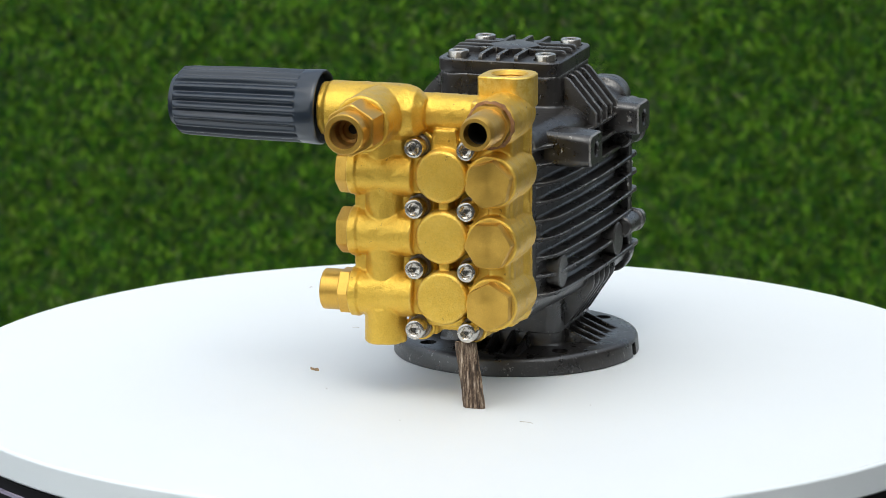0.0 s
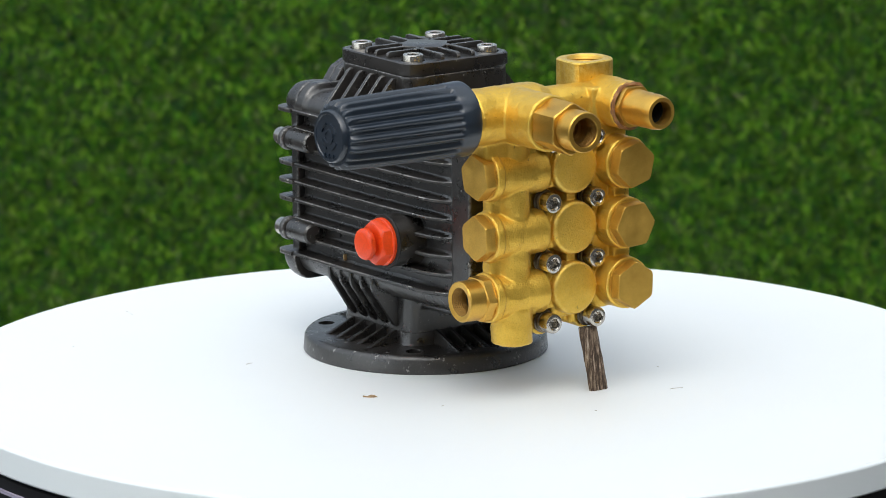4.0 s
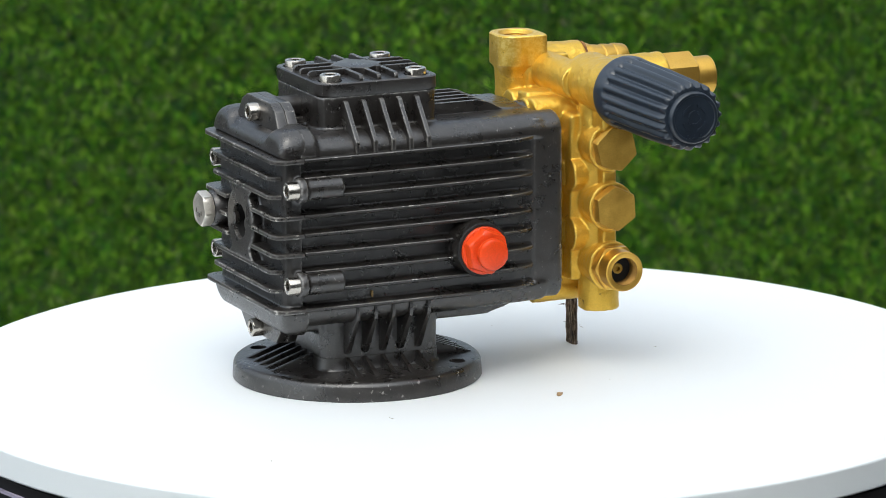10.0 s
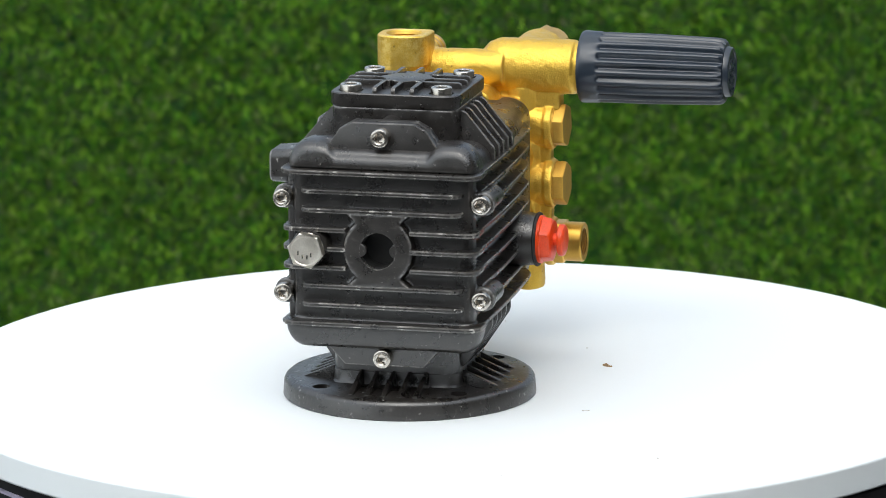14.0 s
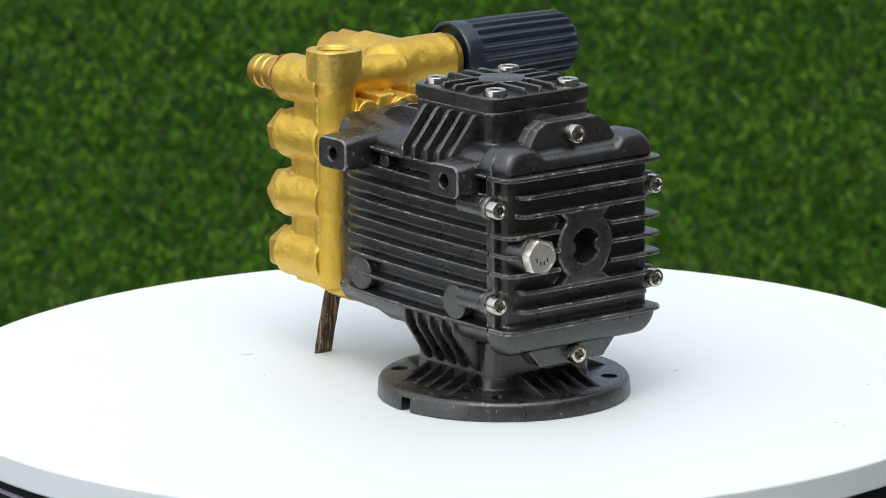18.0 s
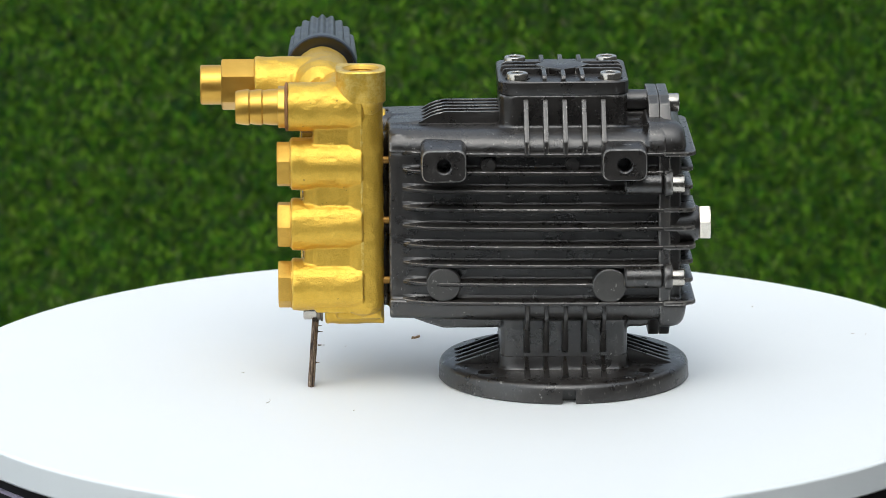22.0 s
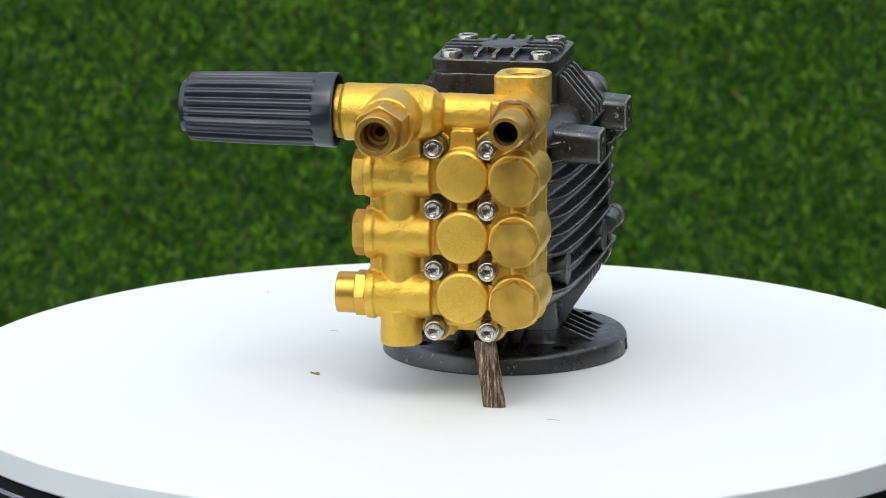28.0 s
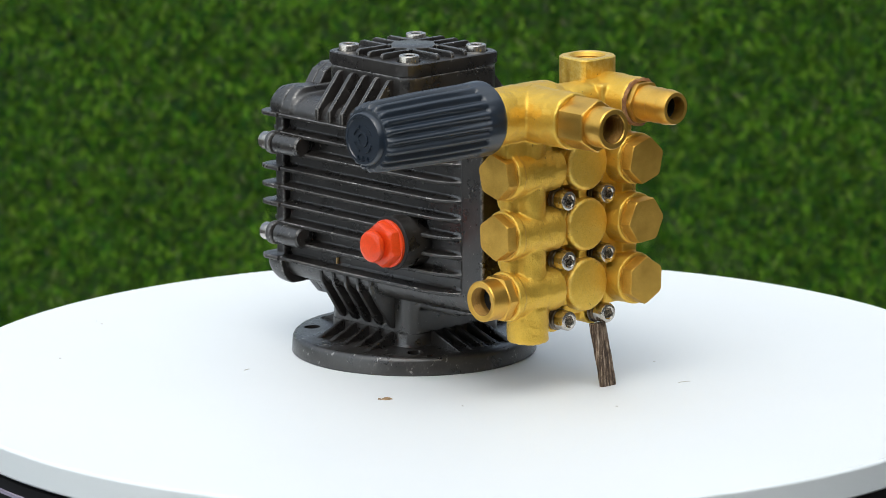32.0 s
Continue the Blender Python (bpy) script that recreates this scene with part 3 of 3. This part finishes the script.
    boss = turned_solid(bmesh.new(), "x", (41, 103.6), [(-66, 12.2), (-77.5, 11.2), (-79.8, 10.2)], 32)
    part("bolt_boss", boss, BLACK, cover)
    bolt = part("hex_bolt", bm, ZINC, cover, "bright steel hexagon bolt with stamped head", 25)
    bm = bmesh.new()
    for dy, dz, h in ((-3.6, -2.2, 2.6), (-1.2, -3.6, 2.4), (1.6, -3.4, 2.4), (4.2, -1.2, 2.6)):
        box(bm, -87.1, -86.5, 41 + dy - 0.4, 41 + dy + 0.4, 103.6 + dz - h / 2, 103.6 + dz + h / 2)
    part("stamped_mark", bm, STEEL, bolt)


def cut_fused(bm, cutter):
    """Fuse the bodies of a casting, round it, and cut a bore into it."""
    bmesh.ops.recalc_face_normals(bm, faces=bm.faces[:])
    me = bpy.data.meshes.new("blank")
    bm.to_mesh(me)
    bm.free()
    ob = new("blank", me)
    cast(ob, 1000.0, 0.5, 3)
    done = bpy.data.meshes.new_from_object(ob.evaluated_get(bpy.context.evaluated_depsgraph_get()))
    out = bmesh.new()
    out.from_mesh(done)
    bpy.data.objects.remove(ob)
    bpy.data.meshes.remove(me)
    bpy.data.meshes.remove(done)
    return cut(out, cutter)


def draft(bm, t, z0, z1, axis=0):
    """Widen a rib towards its foot, and round its edges."""
    for v in bm.verts:
        v.co[axis] = t + (v.co[axis] - t) * (1.9 - 1.0 * (v.co.z - z0) / (z1 - z0))
    bmesh.ops.bevel(bm, geom=bm.edges[:], offset=0.35, segments=2, profile=0.6, affect="EDGES")


def base_flange():
    bm = bmesh.new()
    turned_solid(bm, "z", (0, 0), [(0, 76.0), (0.8, 76.8), (9.0, 76.2), (10.6, 75.4), (11.7, 74.0), (12.2, 71.8), (12.8, 50), (12.8, 20)], 128)
    holes = bmesh.new()
    for sx in (-1, 1):
        for sy in (-1, 1):
            rod(holes, "z", (sx * 48.5, sy * 42.5), -5, 30, 5.2, 24)
    box(holes, -4.8, 3.4, 66, 90, -1, 8.6)
    bm = cut(bm, holes)
    flange = part("base_flange", bm, SCARRED, pump, "round black cast base flange with bolt holes and a slot")
    bm = bmesh.new()
    loft(bm, [ring(rounded(40.2, 40.2, 9), 12.4, "z", (1, 0), 64), ring(rounded(39.2, 39.2, 9), 14, "z", (1, 0), 64), ring(rounded(38.9, 38.9, 9), 20.6, "z", (1, 0), 64), ring(rounded(38.0, 38.0, 9), 21.2, "z", (1, 0), 64)])
    part("neck_pad", bm, BLACK, flange)
    for i in range(5):
        t = -22.6 + 11.6 * i
        for s in (-1, 1):
            bm = bmesh.new()
            prism(bm, [(s * 37, 12), (s * 37, 21.0), (s * 39.6, 21.0), (s * 60, 12.4), (s * 60, 12)], "x", t - 1.0, t + 1.0)
            draft(bm, t, 12.0, 21.0)
            part("flange_rib", bm, BLACK, flange)
    for i in range(5):
        t = -20 + 10 * i
        for s in (-1, 1):
            bm = bmesh.new()
            prism(bm, [(1 + s * 37, 12), (1 + s * 37, 21.5), (1 + s * 40, 21.5), (1 + s * 66, 12.6), (1 + s * 66, 12)], "y", t - 1.0, t + 1.0)
            draft(bm, t, 12.0, 21.5, 1)
            part("flange_rib", bm, BLACK, flange)


def manifold():
    bm = bmesh.new()
    box(bm, 111, 124, -24, 36, 44, 160, 3)
    box(bm, 110, 139, -22, 30, 42.3, 62, 3)
    box(bm, 112, 140.5, -24, 30, 46, 158, 2)
    for z in ROWS_Z:
        rod(bm, "x", (1, z), 108, 157, 16.0, 40, 0.5)
        rod(bm, "x", (34.4, z), 122.4, 165.6, 15.9, 40, 0.6)
        rod(bm, "y", (146, z - 0.6), -57, -18, 14.0, 40, 0.8)
        box(bm, 114, 153, -20, 2, z - 12, z + 11, 2)
        rod(bm, "y", (146, z - 0.6), -58, -52.5, 15.2, 40, 0.6)
        box(bm, 112, 149.5, -27, 5, z - 5.5, z + 5.5, 2)
        box(bm, 112, 152.5, 5, 31, z - 8.5, z + 8.5, 2)
    box(bm, 112, 153.6, -2.4, 4.4, 60, 150, 1.5)
    prism(bm, [(-8.5, 152), (9.8, 152), (7.5, 168), (-6.5, 168)], "x", 112, 149.5, 2)
    box(bm, 112, 150.0, -12.0, 13.0, 47.5, 60, 2)
    box(bm, 112, 147, 26, 34, 56, 158, 2)
    box(bm, 122, 158.0, 29.5, 42.5, 66, 140, 3)
    rod(bm, "x", (35, 175.6), 122, 167, 14.8, 40, 0.8)
    turned_solid(bm, "z", (122.6, 33.8), [(47.5, 6), (49.5, 10), (53, 12.2), (57, 12.8), (182, 12.8)], 40)
    box(bm, 124, 152, 18, 43.8, 50, 186, 2)
    rod(bm, "z", (146, -38), 35.5, 58, 12.6, 40, 1.0)
    rod(bm, "z", (145.5, -38), 50, 165, 11.4, 40, 1.0)
    for z in (157.4, 120.4, 83.4, 46.4):
        for y in (-15.8, 16.8):
            rod(bm, "x", (y, z), 110, 145.8, 8.8, 28, 0.5)
            box(bm, 112, 144.6, y, 0.8 + 0.4 * (y - 0.8), z - 5.5, z + 5.5, 1.5)
        if 60 < z < 150:
            box(bm, 125, 146.5, -31, -22, z - 8, z + 8, 2)
            box(bm, 141, 149.5, -56, -38, z - 10, z + 10, 1)
    box(bm, 127, 141, -38, -18, 54, 158, 3)
    for z in (120.4, 83.4):
        rod(bm, "x", (-35, z), 127, 138, 10.5, 28, 0.5)
    rod(bm, "y", (138, 176), -28, 40, 11.6, 36, 0.5)
    rod(bm, "x", (-9, 157.8), 108, 142, 7.8, 28, 0.5)
    turned_solid(bm, "y", (147, 176.6), [(-75.5, 16.0), (-72, 16.0), (-70, 17.2), (-24, 17.2), (-16, 14.5), (-11, 9)], 44)
    rod(bm, "x", (-38.5, 176), 146, 188, 17.0, 44, 0.8)
    box(bm, 138, 154, -62, -24, 150, 165, 3)
    head = cast(part("manifold", bm, BRASS, pump, "golden cast brass pump head with rounded bores"), 0.7, 0.5, 1, 1.3)

    bm = bmesh.new()
    rng = random.Random(4)
    loops = []
    for k in range(46):
        z, w, h = 57 + 2.7 * k, 0.7 + 0.5 * rng.random(), 46.9 + 0.5 * rng.random()
        x = 122.7 + 0.3 * rng.random()
        loops.append([(x - w, 38, z), (x - w * 0.8, h - 0.3, z), (x, h, z), (x + w * 0.7, h - 0.2, z), (x + w, 38, z)])
    loft(bm, loops)
    part("casting_seam", bm, BRASS, head)
    for z in ROWS_Z:
        bm = bmesh.new()
        rod(bm, "x", (34, z + 2.0), 103, 114, 2.3, 20)
        part("guide_pin", bm, THREAD, head)
        bm = bmesh.new()
        turned_solid(bm, "x", (1, z), [(148, 16.6), (155.6, 16.4), (157.2, 16.0), (158.2, 15.0), (158.5, 13.6)], 48)
        part("valve_face", bm, BRASS, head)
        bm = bmesh.new()
        turned_solid(bm, "x", (34.5, z), [(160, 14.5), (166.2, 14.5), (166.4, polygon(6, 14.9, 14.6)), (173.0, polygon(6, 14.9, 14.6)), (173.8, polygon(6, 14.5, 13.9))], 48, turn={0: 17, 1: 4, 2: 28}[ROWS_Z.index(z)])
        part("valve_cap", bm, CAPS, head, "dull machined brass hexagonal cap", 25)
    for z in ROWS_Z[:2]:
        bm = bmesh.new()
        turned_solid(bm, "y", (146, z - 0.6), [(-54, 13.9), (-58.4, 13.9), (-58.5, polygon(6, 14.4, 14.1)), (-64.4, polygon(6, 14.4, 14.1)), (-65.2, polygon(6, 14.0, 13.4))], 48, turn=8 + z / 4)
        part("valve_cap", bm, CAPS_Y, head, "dull machined brass hexagonal cap", 25)
    # outlet with an inner thread
    bm = bmesh.new()
    thread = [(-75.8 + 0.7 * k, 9.3 if k % 2 else 8.6) for k in range(12)]
    turned_solid(bm, "y", (146, 65.7), [(-54, 13.9), (-58.4, 13.9), (-58.5, polygon(6, 14.8, 14.4)), (-64.2, polygon(6, 14.8, 14.4)), (-64.8, 12.4), (-75.6, 12.4), (-76.3, 11.8), (-76.3, 10.0), (-75.8, 8.7)], 48, True, False)
    port = part("outlet_port", bm, FITTING, head, "brass threaded outlet port with a hexagon", 25)
    bm = turned_solid(bmesh.new(), "y", (146, 65.7), [*thread, (-66.5, 8.4), (-62, 8.4)], 48, False, False)
    part("inner_thread", bm, THREAD, port, "brass inner thread in a darker tone")
    bm = bmesh.new()
    turned_solid(bm, "y", (146, 65.7), [(-62.0, 9), (-65.6, 8.4), (-65.6, 3.3), (-62, 3.2), (-62, 0.5)], 32)
    part("seal", bm, DARK, port, "black rubber seal")
    bm = bmesh.new()
    turned_solid(bm, "y", (146, 65.7), [(-64.2, 3.4), (-66.2, 3.2), (-66.2, 1.5), (-62.6, 1.4)], 24, True, False)
    part("check_seat", bm, CAPS_Y, port)
    # unloader nut and nozzle
    bm = bmesh.new()
    thread = [(220.5 - 0.7 * k, 8.45 if k % 2 else 8.2) for k in range(14)]
    turned_solid(bm, "x", (-38.5, 176), [(186, 14.0), (188.2, 14.0), (188.4, polygon(6, 16.2, 15.9)), (207.8, polygon(6, 16.2, 15.9)), (208.5, polygon(6, 15.6, 14.8)), (208.6, 12.2), (220.6, 12.2), (221.4, 11.6), (221.4, 9.0), (220.8, 8.6)], 48, True, False, turn=28)
    nut = part("unloader_nut", bm, FITTING, head, "brass hexagonal nut with an open threaded nozzle", 25)
    bm = turned_solid(bmesh.new(), "x", (-38.5, 176), [*thread, (207, 7.4), (206.6, 5.6), (204, 5.2), (203.8, 3.0), (196, 2.9)], 48, False, False)
    part("inner_thread", bm, THREAD, nut, "brass inner thread in a darker tone")
    # black insert in place of the shade far down the nozzle
    part("bore", rod(bmesh.new(), "x", (-38.5, 176), 197, 202.5, 3.3, 24, 0.2), DARK, nut, "near-black insert standing in for the shade of a deep bore")
    # hose barb
    bm = bmesh.new()
    turned_solid(bm, "x", (35, 175.6), [(165, 12.9), (167.4, 12.9), (167.6, polygon(6, 13.9, 13.1)), (172.6, polygon(6, 13.9, 13.1)), (172.8, 11.0), (177, 10.9), (181.8, 10.2), (182.6, 10.9), (184, 10.9), (189.6, 10.1), (190.4, 10.8), (192, 10.8), (197.2, 10.0), (198.2, 9.5), (198.2, 7.3), (180, 7.2), (170, 7.0)], 44)
    barb = part("hose_barb", bm, FITTING, head, "ribbed brass hose barb with an open end", 25)
    # black insert in place of the shade down the barb
    part("bore", turned_solid(bmesh.new(), "x", (35, 175.6), [(171, 6.9), (190.0, 7.1), (190.0, 6.8), (172, 6.7)], 32, True, True), DARK, barb, "near-black insert standing in for the shade of a deep bore")
    bm = bmesh.new()
    turned_solid(bm, "x", (35, 175.6), [(166.6, 13.0), (167.0, lambda a: 14.7 + 0.6 * math.sin(5 * a) * math.sin(11 * a)), (168.2, lambda a: 14.4 + 0.6 * math.sin(7 * a)), (168.8, 13.0)], 60, False, False)
    part("sealant", bm, SEALANT, head, "crusty red-brown thread sealant")
    # inlet collar with a bore
    bm = bmesh.new()
    cc = (122.8, 33.5)

    def cornered(hx, hy):
        blunt, keen = rounded(hx, hy, 11), rounded(hx + 0.4, hy + 0.4, 3.0)
        return lambda a: keen(a) if 1.5 * math.pi < a % (2 * math.pi) else blunt(a)
    prof = [(172, rounded(12.2, 12.6, 11)), (177, rounded(12.8, 13.8, 11)), (180, cornered(14.8, 15.9)), (198, cornered(14.8, 15.9)), (198.8, cornered(14.1, 15.2)), (198.8, circle(11.4)), (198.0, circle(10.9))]
    loft(bm, [ring(f, z, "z", cc, 48) for z, f in prof], True, False)
    collar = part("inlet_collar", bm, BRASS, head, "brass inlet collar with a threaded bore")
    bore = [(198.0, 10.9)] + [(197.2 - 0.8 * k, 9.4 if k % 2 else 10.0) for k in range(18)] + [(183, 7.5), (176, 7.4)]
    part("inner_thread", turned_solid(bmesh.new(), "z", cc, bore, 48, False, True), CAPS, collar, "brass inner thread in a darker tone")
    for z in (157.4, 120.4, 83.4, 46.4):
        for y in (-15.8, 16.8):
            cap_screw(head, mm_pose(159.2, y, z), True, MIDDLE)


def knob():
    """A fluted plastic knob, its axis along y."""
    c = (147.2, 177.3)
    def flute(r, d):
        return lambda a: r - d * (0.5 - 0.5 * math.cos(20 * a)) ** 1.15
    bm = bmesh.new()
    prof = [(-80.0, 16.6), (-80.0, 20.2), (-75.4, 20.6), (-75.0, 21.2), (-75.1, 21.9), (-76.0, 22.5), (-77.4, 22.6), (-86.5, 22.2), (-87.5, flute(22.1, 0.6)), (-88.8, flute(22.1, 2.2)), (-121, flute(22.0, 2.4)), (-159.5, flute(21.0, 2.4)), (-164.2, flute(20.4, 2.1)), (-166.0, flute(18.4, 0.8)), (-166.3, 15.8), (-169.2, 15.4), (-169.8, 14.8), (-169.8, 13.4), (-169.2, 13.0)]
    loft(bm, [ring(k if callable(k) else circle(k), w, "y", c, 480) for w, k in prof])
    body = part("adjustment_knob", bm, PLASTIC, pump, "fluted black plastic adjustment knob", 40)
    bm = bmesh.new()
    for r0, r1, a0, a1 in ((7.0, 8.4, 20, 75), (7.0, 8.4, 110, 165), (7.0, 8.4, 200, 250), (7.0, 8.4, 285, 340), (3.4, 4.6, 0, 170), (3.4, 4.6, 190, 350)):
        for k in range(6):
            a, b = radians(a0 + (a1 - a0) * k / 6), radians(a0 + (a1 - a0) * (k + 1) / 6)
            prism(bm, [(c[0] + r * math.cos(t), c[1] + r * math.sin(t)) for r, t in ((r0, a), (r1, a), (r1, b), (r0, b))], "y", -170.1, -168.6)
    for k in range(3):
        box(bm, c[0] - 5.5 + 4.2 * k, c[0] - 2.8 + 4.2 * k, -170.1, -168.6, c[1] - 12.6, c[1] - 11.8)
        box(bm, c[0] - 4.5 + 4.2 * k, c[0] - 3.8 + 4.2 * k, -170.1, -168.6, c[1] - 12.6, c[1] - 10.0)
    part("embossed_mark", bm, PLASTIC, body)


crankcase()
oil_plug()
top_cover()
back_cover()
base_flange()
manifold()
knob()

# ---- what lies on the disc ----
stick = thing("bark_stick", "short strip of dark bark propped under the brass head", "stick")
bm = bmesh.new()
loops = []
for k in range(9):
    f = k / 8
    z = 39.5 * f
    cx, cy = 155.0 - 3.0 * f, 20.2 - 6.0 * f + 0.2 * math.sin(5 * f)
    lp = []
    for j in range(16):
        a = 2 * math.pi * j / 16
        k2 = rounded(1.9, 6.9, 0.7)(a) + 0.35 * math.sin(3.1 * j + 2.2 * k) * (1 if 4 < j < 12 else 0.5)
        lp.append((cx + k2 * math.cos(a), cy + k2 * math.sin(a), z))
    loops.append(lp)
loft(bm, loops)
bark = part("bark", bm, BARK, stick, smooth=20)
bark.data.materials.append(WOOD)
for f in bark.data.polygons:
    if f.normal.y < -0.75:
        f.material_index = 1
for y, z, a, b in ((21.5, 25.2, 146.5, 150.5), (19.0, 33.0, 147.4, 151.0), (16.6, 36.2, 147.8, 151.2), (20.4, 14.0, 149.6, 152.6)):
    bm = bmesh.new()
    turned_solid(bm, "x", (y, z), [(a, 0.15), ((a + b) / 2, 0.3), (b, 0.5)], 8)
    part("splinter", bm, BARK, stick)

chips = []


def chip(x, y, size, turn):
    ob = thing("leaf_chip", "tiny dry brown leaf chip lying on the white disc", "chip", "litter on the disc")
    bm = bmesh.new()
    out = [(-1, 0), (-0.5, 0.34), (0.1, 0.42), (0.6, 0.3), (1, -0.06), (0.5, -0.3), (-0.3, -0.34)]
    c, s = math.cos(radians(turn)), math.sin(radians(turn))
    lo = [bm.verts.new((size * (c * u - s * v), size * (s * u + c * v), 0.05)) for u, v in out]
    hi = [bm.verts.new((size * 0.92 * (c * u - s * v), size * 0.92 * (s * u + c * v), 0.05 + size * 0.11 * (1.3 + math.sin(4 * u + v)))) for u, v in out]
    bm.faces.new(lo), bm.faces.new(hi)
    for i in range(len(out)):
        bm.faces.new((lo[i], lo[(i + 1) % 7], hi[(i + 1) % 7], hi[i]))
    part("flake", bm, CHIP, ob, smooth=20)
    chips.append((ob, PUMP_AT @ mm_pose(x, y, 0)))


def straw(x, y, size, turn, bend):
    ob = thing("straw_bit", "thin curved bit of dry straw lying on the white disc", "straw", "litter on the disc")
    bm = bmesh.new()
    loops = []
    for k in range(7):
        f = k / 6 - 0.5
        u, v = size * f, bend * (0.25 - f * f) * 4
        a = radians(turn)
        px, py = u * math.cos(a) - v * math.sin(a), u * math.sin(a) + v * math.cos(a)
        loops.append([(px + 0.15 * math.cos(q) * -math.sin(a), py + 0.15 * math.cos(q) * math.cos(a), 0.18 + 0.15 * math.sin(q)) for q in [2 * math.pi * j / 6 for j in range(6)]])
    loft(bm, loops)
    part("stem", bm, STRAW, ob)
    chips.append((ob, PUMP_AT @ mm_pose(x, y, 0)))


chip(89.7, -103.1, 4.7, 55)
straw(180.5, 60.3, 8.5, 78, 1.0)
straw(128.8, 85.2, 1.3, 30, 0.1)
straw(-26.0, -115.2, 5.0, 100, 0.6)
straw(134.0, -80.5, 1.4, 60, 0.2)
straw(197.3, -13.1, 1.6, 20, 0.2)
chip(-187.0, -101.5, 0.9, 10)
chip(-129.2, -180.5, 0.9, 70)
chip(-195.2, -99.8, 0.7, 40)


def motions():
    steps = [k * 0.5 for k in range(65)]
    walk(turntable, [(t, turned(t) @ TILT @ turned(-t) @ DISC_AT @ turned(t) @ OFF_CENTRE) for t in steps])
    for ob, at in ((pump, PUMP_AT), (stick, PUMP_AT)):
        walk(ob, [(t, turned(t) @ at) for t in steps])
    for ob, at in chips:
        walk(ob, [(t, turned(t) @ TILT @ at) for t in steps])


motions()
